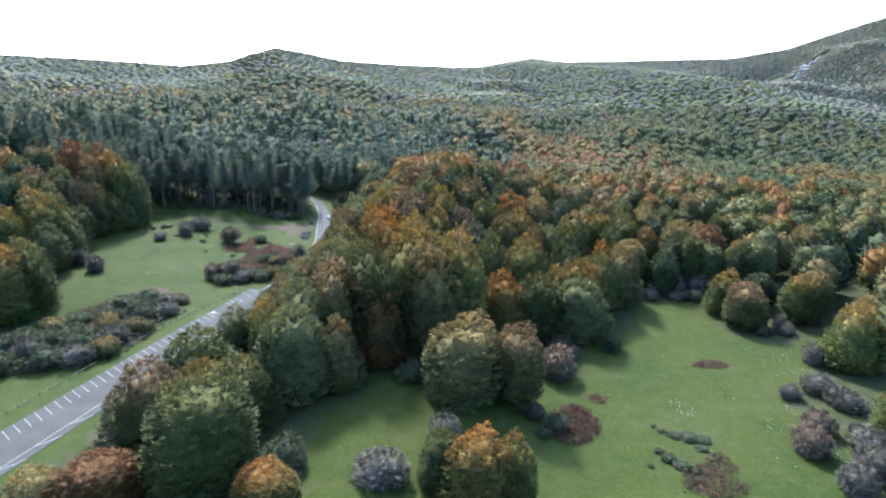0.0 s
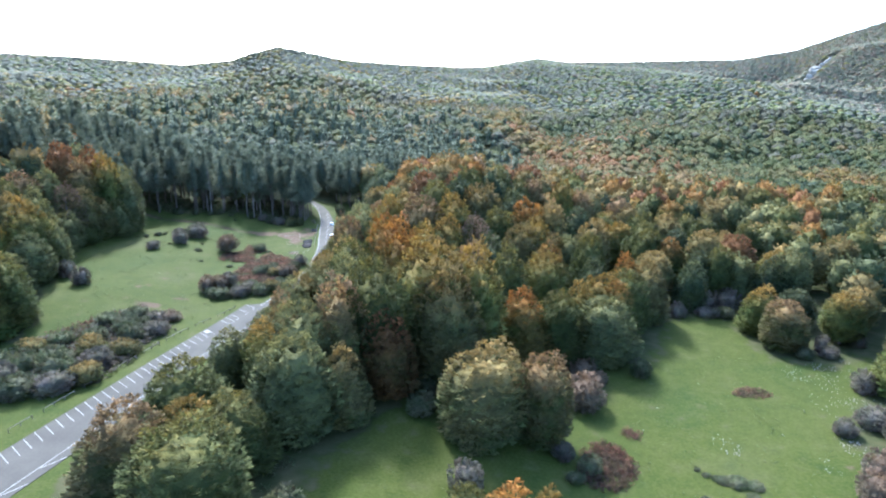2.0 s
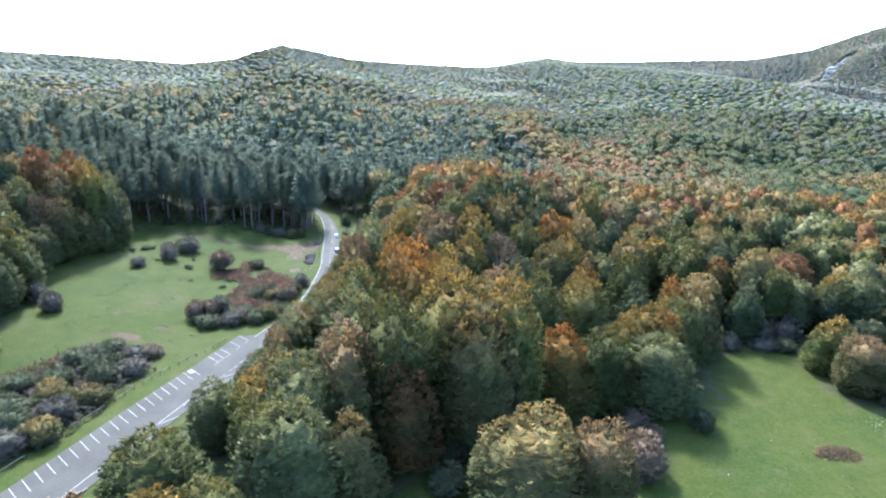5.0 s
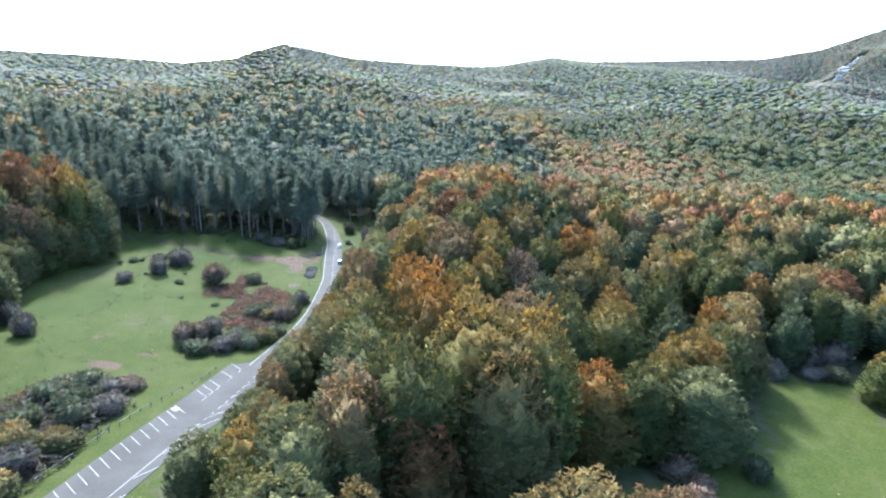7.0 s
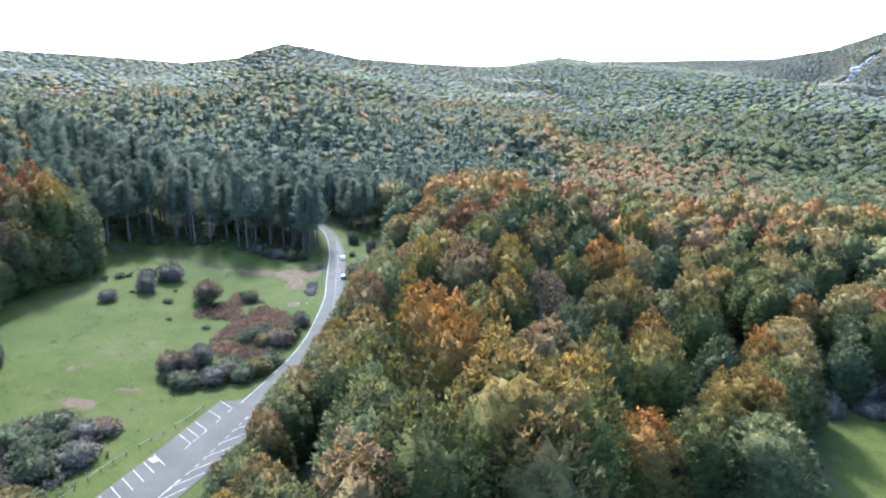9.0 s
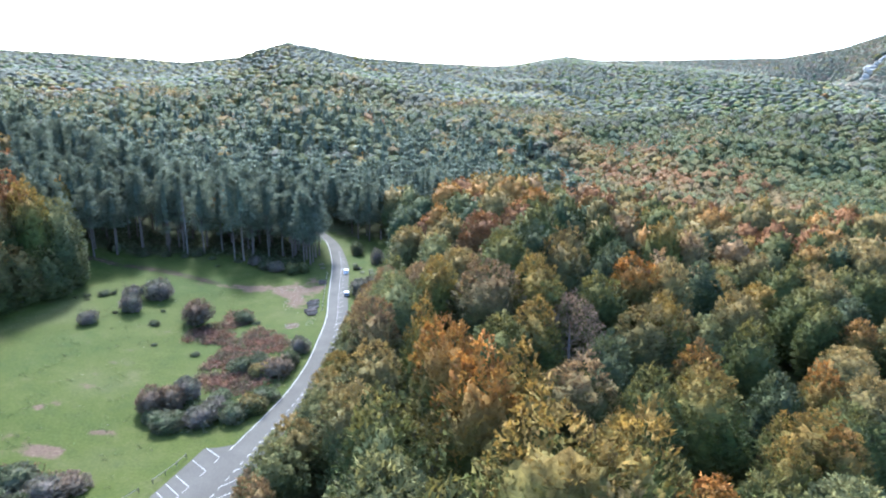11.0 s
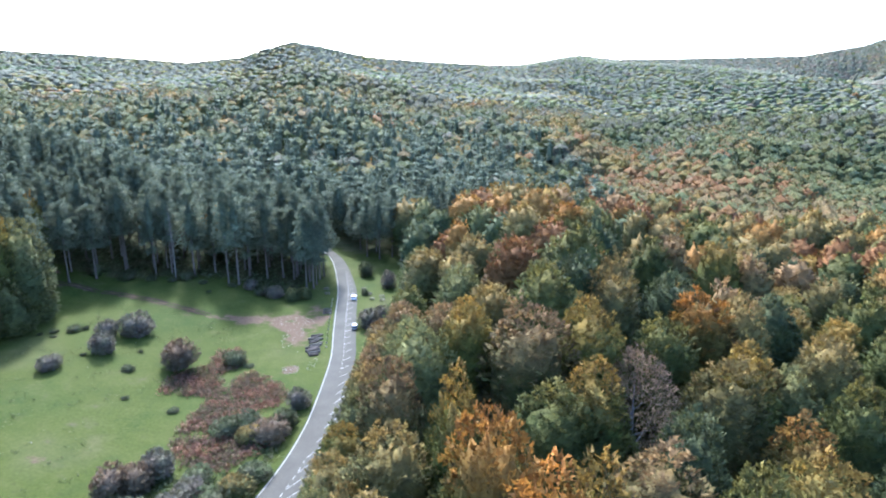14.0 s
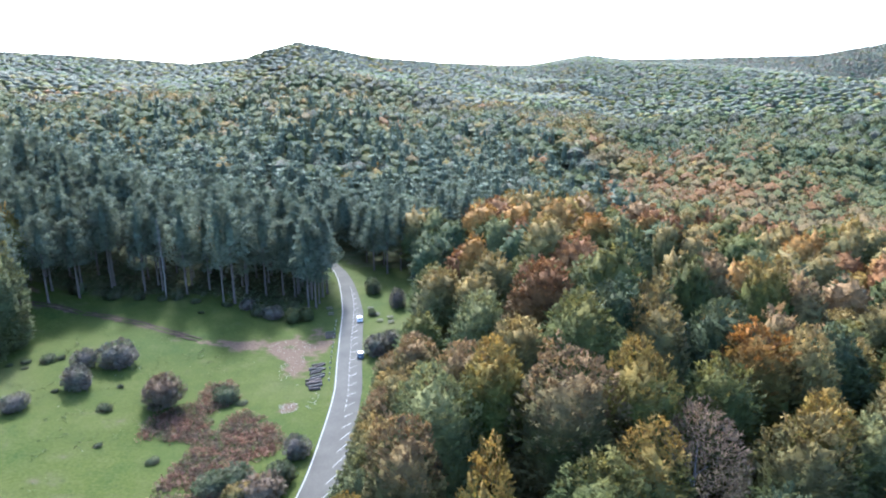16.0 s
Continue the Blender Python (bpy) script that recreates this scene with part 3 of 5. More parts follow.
beech_trunks = [trunk_mesh("beech_trunk", BEECH_H * 0.68, 0.42, 7, 5.6, 0.2, BARK) for _ in range(2)]
thin_crown = leaves("thin_crown", *crown_mesh(330, 17, 0.75, 0.17, BEECH_R, BEECH_H, 0.04, 0.36, 1.8, swollen=0.22, reach=0.32, lift=1.2, core=0, inside_out=0.5, tones=0.15), slots=[GREEN])


def beech(x, y, top, radius, tint, name="beech_tree", group="broad-leaved trees of the wood"):
    """A beech whose crown ends at the height top."""
    g, radius = float(ground_z(x, y)), radius * 1.28
    words = {"green": "dense deep green", "sage": "pale silvery green", "olive": "olive green and brown", "gold": "yellowing golden green", "orange": "bright orange autumn",
             "russet": "rusty red-brown", "tan": "dry tan-brown", "mauve": "thin greyish leafless", "teal": "dark blue-green", "ember": "green and orange-topped"}[tint]
    size = "tall" if top - g > 24 else "medium-high"
    t = thing(name, f"{size} beech tree with {words} crown", "tree", group)
    k = int(rng.integers(0, 5))
    part("trunk", beech_trunks[k % 2], None, t, "smooth grey trunk with limbs")
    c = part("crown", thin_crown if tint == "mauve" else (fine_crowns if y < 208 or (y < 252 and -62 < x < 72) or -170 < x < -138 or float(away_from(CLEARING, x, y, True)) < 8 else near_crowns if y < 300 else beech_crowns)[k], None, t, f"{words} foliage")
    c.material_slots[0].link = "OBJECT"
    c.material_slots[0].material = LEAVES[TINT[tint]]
    t.matrix_world = pose(x, y, g - 0.15, 0, 0, float(rng.uniform(0, 360))) @ Matrix.Diagonal((radius / BEECH_R * float(rng.uniform(0.9, 1.1)), radius / BEECH_R * float(rng.uniform(0.9, 1.1)), (top - g + 0.15) / (BEECH_H * 1.02), 1))
    return t


PLACED = []      # x, y, radius of every single tree


def plant(rows, group, name="beech_tree"):
    for x, y, top, radius, tint in rows:
        PLACED.append((x, y, radius))
        beech(x, y, top, (0.9 if x < -130 else 1.04) * radius, tint, name, group)


# ---- ground ----
def spaced(lo, hi, step, far, growth=1.22):
    v = list(np.arange(lo, hi + 1e-6, step))
    a = step
    while v[-1] < far:
        a *= growth
        v.append(v[-1] + (min(a, 26) if v[-1] < 1900 else 200))
    a = step
    while v[0] > -far:
        a *= growth
        v.insert(0, v[0] - (min(a, 30) if v[0] > -1000 else 150))
    return np.array(v)


gx, gy = spaced(-200, 140, 2.5, 3600), spaced(60, 420, 2.5, 3600)
GX, GY = np.meshgrid(gx, gy, indexing="ij")
GZ = ground_z(GX, GY)
near_land = (np.abs(GX + 20) < 250) & (GY > 40) & (GY < 480)
GZ = GZ + np.where(near_land, 0.12 * np.sin(GX * 0.21 + 1.3 * np.sin(GY * 0.13)) * np.sin(GY * 0.17) * smooth((away_from(ROAD_EDGE, GX, GY) - 16) / 15), 0)
gi = np.arange(GX.size).reshape(GX.shape)
gf = np.stack([gi[:-1, :-1], gi[1:, :-1], gi[1:, 1:], gi[:-1, 1:]], -1).reshape(-1, 4)
ground_mesh = quads("ground", np.stack([GX, GY, GZ], -1).reshape(-1, 3), gf, [ground_material()], shade=True)
open_land = inside(MEADOW, GX, GY) | inside(CLEARING, GX, GY)
edge_gap = np.minimum(away_from(MEADOW, GX, GY, True), away_from(CLEARING, GX, GY, True))
verge = (away_from(ROAD_EDGE, GX, GY) < 9)
litter = np.where(open_land, 0.5 - edge_gap / 10, 0.5 + edge_gap / 8)
litter = litter - 0.9 * np.exp(-((GX - 22) / 45) ** 2 - ((GY - 168) / 20) ** 2)
litter = litter - 0.95 * np.exp(-((GX + 105) / 45) ** 2 - ((GY - 360) / 22) ** 2)
litter = np.where(verge, litter - 0.5, litter) * smooth((GY - 72) / 30)
bare = np.maximum(1.05 - away_from(TRACK, GX, GY) / 2.6, 0)
for x, y, rx, ry, amount in ((-71.5, 285.5, 4, 4, 1.2), (-79, 319, 11, 11, 1.5), (-77, 309, 6, 8, 1.2), (-72, 322, 5, 9, 1.0), (-88, 321, 12, 5, 1.1), (-100, 318.5, 10, 3, 0.9), (-104, 214, 9, 4, 0.95), (-112, 228, 6, 4, 0.8), (-97, 222, 6, 3, 0.9), (-122, 252, 5, 3, 0.7), (-108, 240, 4, 3, 0.8), (-75, 331, 4, 7, 0.8), (-75, 305, 4.5, 9, 1.1), (-93, 319, 10, 4, 1.1), (-84, 328, 8, 3, 0.55), (-70, 312, 3, 12, 0.45), (-110, 216, 8, 4, 0.35),
                             (-118, 200, 9, 4, 0.3), (81.5, 173.5, 3.5, 2.5, 0.7), (106, 184, 8, 6, 0.35), (87, 132, 4, 16, 0.5), (-72, 345, 4, 10, 0.35), (-52, 318, 3, 8, 0.6), (-169, 335, 9, 5, 0.8), (90, 146, 5, 8, 0.4)):
    bare = np.maximum(bare, amount * (1 - ((GX - x) / rx) ** 2 - ((GY - y) / ry) ** 2))
for key, values in (("litter", litter), ("bare", np.clip(bare, 0, 1))):
    ground_mesh.attributes.new(key, "FLOAT", "POINT").data.foreach_set("value", np.clip(values, 0, 1).astype(np.float32).ravel())
ground = tagged(new("ground", ground_mesh), "green grazed meadow ground rising to wooded hills", "ground", kind="structure")

# ---- wheel ruts of the track ----
RUT = plain("trodden_soil", (0.026, 0.016, 0.010), (0.056, 0.037, 0.024), 0.5, 0.95, 0.5)
path = smoothed(TRACK, 10)
step_way = np.gradient(path, axis=0)
step_way /= np.linalg.norm(step_way, axis=1)[:, None]
rut_rng = np.random.default_rng(12)
bm = bmesh.new()
for side in (-1.0, 0.9):
    rows = []
    for (x, y), (dx, dy) in zip(path[:62], step_way):
        half = 0.42 + rut_rng.uniform(-0.16, 0.2)
        middle = side + rut_rng.uniform(-0.12, 0.12)
        ends = [(x - dy * (middle + k * half), y + dx * (middle + k * half)) for k in (-1, 1)]
        rows.append([bm.verts.new((a, b, float(ground_z(a, b)) + 0.13)) for a, b in ends])
    for a, b in zip(rows, rows[1:]):
        bm.faces.new((a[0], a[1], b[1], b[0]))
rut_mesh = bpy.data.meshes.new("wheel_ruts")
bm.to_mesh(rut_mesh); bm.free()
rut_mesh.materials.append(RUT)
tagged(new("track", rut_mesh), "two brown wheel ruts of the earth track across the meadow", "track", kind="structure")

# ---- road with its parking bays ----
WEST_BAYS_END, EAST_BAYS_END = run_at(217.5), run_at(377)


def west_of(run):
    return -5.2 * float(1 - smooth((run - WEST_BAYS_END) / 1.0))


def east_of(run):
    lane = float(np.interp(run, [0, run_at(128), run_at(198), run_at(230), run_at(300), run_at(377), run_at(470)], [7.4, 7.2, 5.8, 4.4, 3.6, 4.2, 5.2]))
    bays = float(np.interp(run, [0, run_at(175), run_at(200), run_at(240), run_at(300), run_at(345), run_at(378), run_at(398)], [1.6, 2.4, 4.2, 2.9, 3.4, 3.2, 1.5, 0.0]))
    return lane, bays


def road_strip(bm, runs, west, east, z, drop=0.0):
    rows = []
    for r in runs:
        (xa, ya), (xb, yb) = at_road(r, west(r)), at_road(r, east(r))
        za, zb = float(ground_z(xa, ya)) + z, float(ground_z(xb, yb)) + z
        row = [bm.verts.new((xa, ya, za)), bm.verts.new((xb, yb, zb))]
        if drop:
            row = [bm.verts.new((xa, ya, za - drop))] + row + [bm.verts.new((xb, yb, zb - drop))]
        rows.append(row)
    for a, b in zip(rows, rows[1:]):
        for k in range(len(a) - 1):
            bm.faces.new((a[k], a[k + 1], b[k + 1], b[k]))


bm = bmesh.new()
road_strip(bm, np.arange(0, EDGE_RUN[-1], 1.5), west_of, lambda r: sum(east_of(r)), 0.10, 0.25)
road_mesh = bpy.data.meshes.new("road")
bm.to_mesh(road_mesh); bm.free()
road_mesh.materials.append(ASPHALT)
road = tagged(new("road", road_mesh), "narrow grey asphalt mountain road with parking bays", "road", kind="structure")


def stripe(run, side, run2, side2, width, name="bay_line"):
    """A painted line between two places on the road."""
    a, b = Vector((*at_road(run, side), 0)), Vector((*at_road(run2, side2), 0))
    n = (b - a).normalized().cross(Vector((0, 0, 1))) * width / 2
    bm = bmesh.new()
    corners = [a - n, a + n, b + n, b - n]
    top = [bm.verts.new((c.x, c.y, float(ground_z(c.x, c.y)) + 0.118)) for c in corners]
    low = [bm.verts.new(v.co - Vector((0, 0, 0.012))) for v in top]
    bm.faces.new(top)
    for i in range(4):
        bm.faces.new((low[i], low[(i + 1) % 4], top[(i + 1) % 4], top[i]))
    part(name, bm, PAINT, road)


bay_steps = [0, 4.6, 9.8, 12.6, 15.2, 23.1] + [25.9 + 2.75 * k for k in range(int((WEST_BAYS_END - 36) / 2.75))]
for k, step in enumerate(bay_steps):
    r = WEST_BAYS_END - 0.5 - step
    stripe(r, -4.9, r - 2.3, -0.3, 0.16)
    if k < 5:
        stripe(r - 2.4, -0.25, r - 4.2, -0.25, 0.15, "lane_dash")
bm = bmesh.new()
road_strip(bm, np.arange(WEST_BAYS_END, EDGE_RUN[-1] - 2, 1.5), lambda r: 0.12, lambda r: 0.36, 0.118)
part("edge_line", bm, PAINT, road)
bm = bmesh.new()
road_strip(bm, np.arange(2, run_at(190), 1.5), lambda r: east_of(r)[0] - 0.3, lambda r: east_of(r)[0] - 0.1, 0.118)
part("edge_line", bm, PAINT, road)
r = run_at(186)
while r < EAST_BAYS_END - 3:
    lane, bays = east_of(r)
    stripe(r, lane, r + 1.2, lane, 0.16, "lane_dash")
    r += 2.6
r = run_at(178)
while r < EAST_BAYS_END - 6:
    lane, bays = east_of(r)
    short = smooth((r - run_at(262)) / 20)
    stripe(r, lane + 0.1, r + 5.2 - 3.4 * float(short), lane + (bays - 0.4) * (1 - 0.35 * float(short)), 0.15)
    r += 5.0
r = 10.0
while r < run_at(176):
    lane, bays = east_of(r)
    stripe(r, lane + 0.1, r + 4.5, lane + bays - 0.1, 0.2)
    r += 9.0
# a pale worn patch of paint in one bay
stripe(run_at(193.6), -4.5, run_at(193.6) - 0.8, -2.6, 1.5, "painted_patch")

# ---- single trees ----
plant([(-46, 105, 23.2, 7.8, "green"), (-61, 115, 20.5, 7.6, "tan"), (-57, 134, 21.0, 8.0, "green"), (-57, 161, 16, 4.6, "sage"), (-45, 126, 17, 6.6, "green"), (-52, 122, 19, 6.4, "gold"), (-35, 137.5, 26, 6.6, "sage"),
       (-29, 156, 31.2, 7.6, "tan"), (-36, 149, 27.5, 6, "sage"), (-18, 155, 24.2, 6.2, "russet"), (-62, 97, 11, 5.6, "russet"), (-31.5, 95.5, 9.5, 4.6, "orange"), (-71, 94, 10, 5.4, "olive"),
       (-48, 160, 18, 5, "gold"), (-42, 144, 21, 5, "green"), (-26, 142, 20, 5, "olive")], "trees of the roadside grove")
plant([(-29, 171, 33.2, 7.2, "sage"), (-31, 184, 33.5, 6.4, "green"), (-20, 160, 34.8, 7.0, "green"), (-8, 174, 36.6, 9.2, "gold"), (-3, 164, 32.0, 7.4, "olive"), (4, 178, 35.0, 7.2, "gold"), (-16, 190, 37.6, 7.2, "orange"),
       (-21, 206, 36.2, 6.0, "orange"), (-10, 196, 34.5, 6.6, "gold"), (-26, 220, 33.8, 4.6, "gold"), (-38, 203, 26, 5.8, "olive"), (-36, 219, 26.5, 5.8, "olive"), (-42, 214, 19, 4.2, "olive"),
       (-38, 234, 29, 5.2, "tan"), (-34, 247, 31.4, 6.0, "sage"), (-24.5, 253, 34, 5.2, "gold"), (-13, 246, 34.6, 7.4, "tan"), (-10, 229, 27.8, 6.6, "green")], "trees of the knoll")
plant([(-3, 234, 28.6, 6.2, "gold"), (0, 251, 34.8, 5.8, "gold"), (7, 242.5, 29, 6.0, "mauve"), (-7, 269, 37, 7.2, "green"), (2, 282, 37, 7.0, "teal"), (9, 277, 35, 6.0, "olive"),
       (-13, 291, 38.6, 6.4, "russet"), (7, 304, 38.8, 7.0, "green"), (-5, 345, 36, 7.0, "olive"), (13, 362, 34.6, 7.0, "orange"), (-20, 268, 33, 5.6, "olive"), (-30, 262, 30, 5.4, "tan"),
       (-27, 284, 32, 5.8, "sage"), (-40, 262, 24, 5.2, "olive"), (-42, 247, 22, 5.0, "olive"), (-40, 282, 22, 5.4, "tan"), (-41, 300, 21, 5.4, "green")], "trees of the knoll")
plant([(7.5, 197, 24.6, 5.0, "gold"), (18, 186.5, 17.6, 7.0, "orange"), (29.5, 219, 23, 7.6, "gold"), (26, 246, 27.2, 7.0, "olive"), (32, 252, 26, 6, "gold"), (39.5, 204, 14.8, 5.2, "gold"),
       (44.5, 193.5, 15.2, 7.6, "sage"), (68, 228, 16, 6.4, "olive"), (62, 233, 15.8, 5.4, "orange"), (49, 227, 17, 5.4, "teal"), (51.5, 245, 22, 6.0, "green"), (31.5, 278, 29, 7.0, "orange"),
       (41.5, 279.5, 27, 6.4, "olive"), (28, 289, 30.2, 6.8, "teal"), (57, 294, 20.2, 6.4, "teal"), (57, 268, 21.4, 6.0, "olive"), (16, 212, 24, 6, "green")], "trees beside the clearing")
plant([(65, 326, 23.6, 6.0, "tan"), (55, 326, 31, 6.4, "gold"), (33, 324, 31.4, 6.4, "green"), (41, 332, 30, 6.0, "tan"), (-40, 337, 21.4, 6.0, "green"), (89, 326, 17, 6.0, "olive"),
       (98, 284, 13.6, 6.0, "teal"), (119, 306, 16, 6.2, "green"), (175, 366, 18, 6.4, "green"), (12, 226, 25, 6, "teal"), (160, 266, 15.6, 6.2, "olive"), (18, 262, 28, 6, "green"),
       (46, 300, 25, 6.4, "tan"), (16, 300, 33, 6.4, "olive")], "trees beside the clearing")
plant([(5.0, 143, 19.4, 7.4, "olive"), (18.5, 145.5, 16.8, 6.0, "tan"), (12, 148, 14, 5.2, "green"), (6.5, 102, 13.2, 5.2, "orange"), (0, 106, 11, 4.0, "green"), (13, 104, 11, 4, "gold"), (106, 204.5, 7.7, 5.8, "tan"),
       (104.4, 217, 8.9, 5.2, "gold"), (122.7, 172, 12.6, 6.9, "gold"), (113, 130, 7.5, 7.6, "gold"), (106, 112, 8, 6, "olive"), (127, 208.5, 10.2, 5.7, "gold"), (136, 216, 9, 5.6, "olive"), (120, 224, 5, 5.4, "teal"),
       (138, 190, 8, 6, "olive")], "trees round the clearing")
plant([(-154, 302, 38, 7.6, "sage"), (-158, 296, 44.5, 6.8, "gold"), (-166, 301, 49, 7.0, "russet"), (-163, 286, 45.6, 7.2, "tan"), (-173, 291, 51, 7.2, "russet"), (-160, 269, 35.5, 6.8, "mauve"), (-158, 277, 34, 6.6, "olive"),
       (-153, 233, 36, 7.2, "gold"), (-150, 239, 26, 6.6, "sage"), (-173, 262, 42, 7.0, "tan"), (-168, 271, 43, 7.0, "sage"), (-152, 293, 23, 6.0, "sage"), (-155, 284, 27, 6.4, "olive"), (-156, 272, 19, 5.8, "green"),
       (-157, 261, 24, 6.2, "sage"), (-156, 251, 26, 6.4, "sage"), (-148, 224, 26, 6.6, "sage"), (-146, 212, 20, 6.2, "sage"), (-144, 196, 17, 6.0, "sage"), (-161, 250, 36, 6.8, "sage"), (-163, 241, 38, 6.6, "olive"),
       (-160, 222, 33, 6.4, "gold"), (-158, 206, 28, 6.2, "sage"), (-145, 180, 16, 5.5, "sage"), (-142, 165, 14, 5, "green"), (-170, 334, 41, 3.8, "gold"), (-176, 310, 49, 6.8, "sage")], "trees of the western wood")

plant([(-52, 177, 16.3, 4.31, "sage"), (-50.5, 186, 17.3, 4.54, "tan"), (-50.5, 195, 17.8, 4.78, "sage"), (-48.8, 204, 17.1, 4.37, "olive"), (-47.5, 213, 17.1, 4.59, "sage"), (-46.8, 223, 17.6, 4.59, "olive"), (-46.2, 233, 17.6, 4.59, "gold"),
       (-45.5, 243, 18.1, 4.59, "sage"), (-45.6, 253, 18.1, 4.59, "olive"), (-45.2, 263, 17.6, 4.59, "tan"), (-45.2, 274, 17.1, 4.37, "olive"), (-46, 286, 16.1, 4.15, "tan"), (-46, 168, 20.3, 5.02, "olive")], "trees along the road")

# ---- the rest of the woods ----
LEDGE_LINE = [(657, 1225), (695, 1253), (741, 1319), (764, 1340), (796, 1379), (834, 1406)]
single = np.array(PLACED)


def wood_points(lo, hi, step, seed):
    """Jittered places for trees between two distances from the first viewpoint."""
    r = np.random.default_rng(seed)
    xs, ys = np.arange(-1500, 1700, step), np.arange(90, 2150, step * 0.9)
    X, Y = np.meshgrid(xs, ys, indexing="ij")
    X = X + (np.arange(len(ys)) % 2)[None, :] * step / 2
    X, Y = (X + r.uniform(-0.46, 0.46, X.shape) * step).ravel(), (Y + r.uniform(-0.46, 0.46, Y.shape) * step).ravel()
    away = np.hypot(X, Y)
    rim = np.interp(np.degrees(np.arctan2(X, Y)), RIM_BEARING, RIM_AWAY)
    keep = (away >= lo) & (away < hi) & (np.abs(X + 0.03 * Y) < 0.78 * Y + 12) & (away < rim + 40)
    X, Y, away = X[keep], Y[keep], away[keep]
    open_here = inside(MEADOW, X, Y) | inside(CLEARING, X, Y) | (away_from(ROAD_EDGE, X - 2.5, Y) < 6)
    grove = ((Y < 186) & (X > -90) & (X < 100)) | ((Y < 200) & (X >= 86) & (X < 120))
    d = np.min(np.hypot(X[:, None] - single[None, :, 0], Y[:, None] - single[None, :, 1]) - 0.62 * single[None, :, 2], axis=1) if hi < 600 else np.full(X.shape, 99.0)
    ledge = (away_from(LEDGE_LINE, X, Y) < 13)
    margin = (away_from(MEADOW, X, Y, True) < np.where((X > -90) & (Y < 330), 8.5, 3.0)) | (away_from(CLEARING, X, Y, True) < 3.5)
    keep = ~open_here & ~grove & (d > np.where((Y < 300) & (X > -60), 8.0, 0.36 * step)) & ~ledge & ~(margin & (Y < 346))
    return X[keep], Y[keep]


def tint_for(x, y, r):
    """The species and autumn state of the wood at each place, greyed with distance in place of haze."""
    pick, out = r.random(len(x)), np.zeros(len(x), int)
    wave = np.array([noise.noise((a * 0.006, b * 0.006, 3.0)) for a, b in zip(x, y)])
    small = np.array([noise.noise((a * 0.03, b * 0.03, 7.0)) for a, b in zip(x, y)])
    warm = np.clip(0.42 + 0.5 * wave + 0.4 * small, 0.05, 0.9)
    warm = warm - 0.22 * smooth((x - 20) / 70) * (y < 430)
    far = np.hypot(x, y) > 470
    greens, warms = np.array([0, 0, 8, 1, 2, 2]), np.array([3, 2, 10, 5, 6, 10, 2])
    out = np.where(pick < warm, warms[r.integers(0, 7, len(x))], greens[r.integers(0, 6, len(x))])
    stand = np.array([noise.noise((a * 0.011, b * 0.011, 11.0)) + 0.6 * noise.noise((a * 0.031, b * 0.031, 13.0)) for a, b in zip(x, y)])
    kinds = np.array([8, 0, 1, 2, 2, 6, 10, 10, 5])
    rank = np.clip(np.floor((0.45 + 0.62 * stand + 0.07 * r.normal(size=len(x)) - 0.12 * smooth((x - 120) / 200)) * len(kinds)), 0, len(kinds) - 1).astype(int)
    out = np.where(far, kinds[rank], out)
    brown = (x > 20) & (x < 190) & (y > 440) & (y < 700) & (r.random(len(x)) < 0.5)
    out = np.where(brown, np.array([5, 6, 6, 2])[r.integers(0, 4, len(x))], out)
    # mauve and grey tints increase with distance: haze put into the leaf colour
    haze_tinted = r.random(len(x)) < smooth((np.hypot(x, y) - 750) / 500) * (0.35 + 0.35 * smooth((x - 250) / 400))
    out = np.where(haze_tinted, np.array([7, 7, 6, 11, 11, 2])[r.integers(0, 6, len(x))], out)
    dell = (x > 20) & (x < 135) & (y > 490) & (y < 660) & (r.random(len(x)) < 0.6)
    out = np.where(dell, np.array([5, 6, 5, 10])[r.integers(0, 4, len(x))], out)
    crest_x = np.interp(y, [p[1] for p in SPUR[::-1]], [p[0] for p in SPUR[::-1]])
    behind = (x > crest_x + 50) & (y > 760)      # the mauve-grey wood of the eastern hill, behind the spur, partly painted haze
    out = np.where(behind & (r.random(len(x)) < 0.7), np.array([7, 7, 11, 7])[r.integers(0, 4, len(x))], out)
    spurs = ~behind & (x > 150) & (y > 560) & (r.random(len(x)) < 0.6)
    out = np.where(spurs, np.array([1, 8, 2, 1, 0])[r.integers(0, 5, len(x))], out)
    out = np.where(r.random(len(x)) < 0.6 * smooth((np.hypot(x, y) - 600) / 380), 11, out)      # haze over the heights, painted in as greyer leaf colour
    depth = away_from(PINEWOOD, x, y, True)
    among = (inside(PINEWOOD, x, y) | (depth < 120)) & (x < 60) & (y > 440)
    out = np.where(among & (r.random(len(x)) < 0.7), np.array([0, 8, 1, 2, 10, 11])[r.integers(0, 6, len(x))], out)
    pines = (inside(PINEWOOD, x, y) & (r.random(len(x)) < 0.975 - 0.5 * smooth((y - 455) / 190))) | (~inside(PINEWOOD, x, y) & (y > 420) & (r.random(len(x)) < 0.45 - depth / 240) & (x < 60))
    out = np.where((x < -120) & (y < 350), np.array([10, 0, 1, 10, 3, 0, 8, 2])[r.integers(0, 8, len(x))], out)
    pines = pines | ((x < -151) & (y > 306) & (y < 352) & (x > -230))
    return np.where(pines, 9, out)


TURNED = {TINT[k] for k in ("gold", "orange", "russet", "tan", "ember")}      # trees whose leaves have turned all over


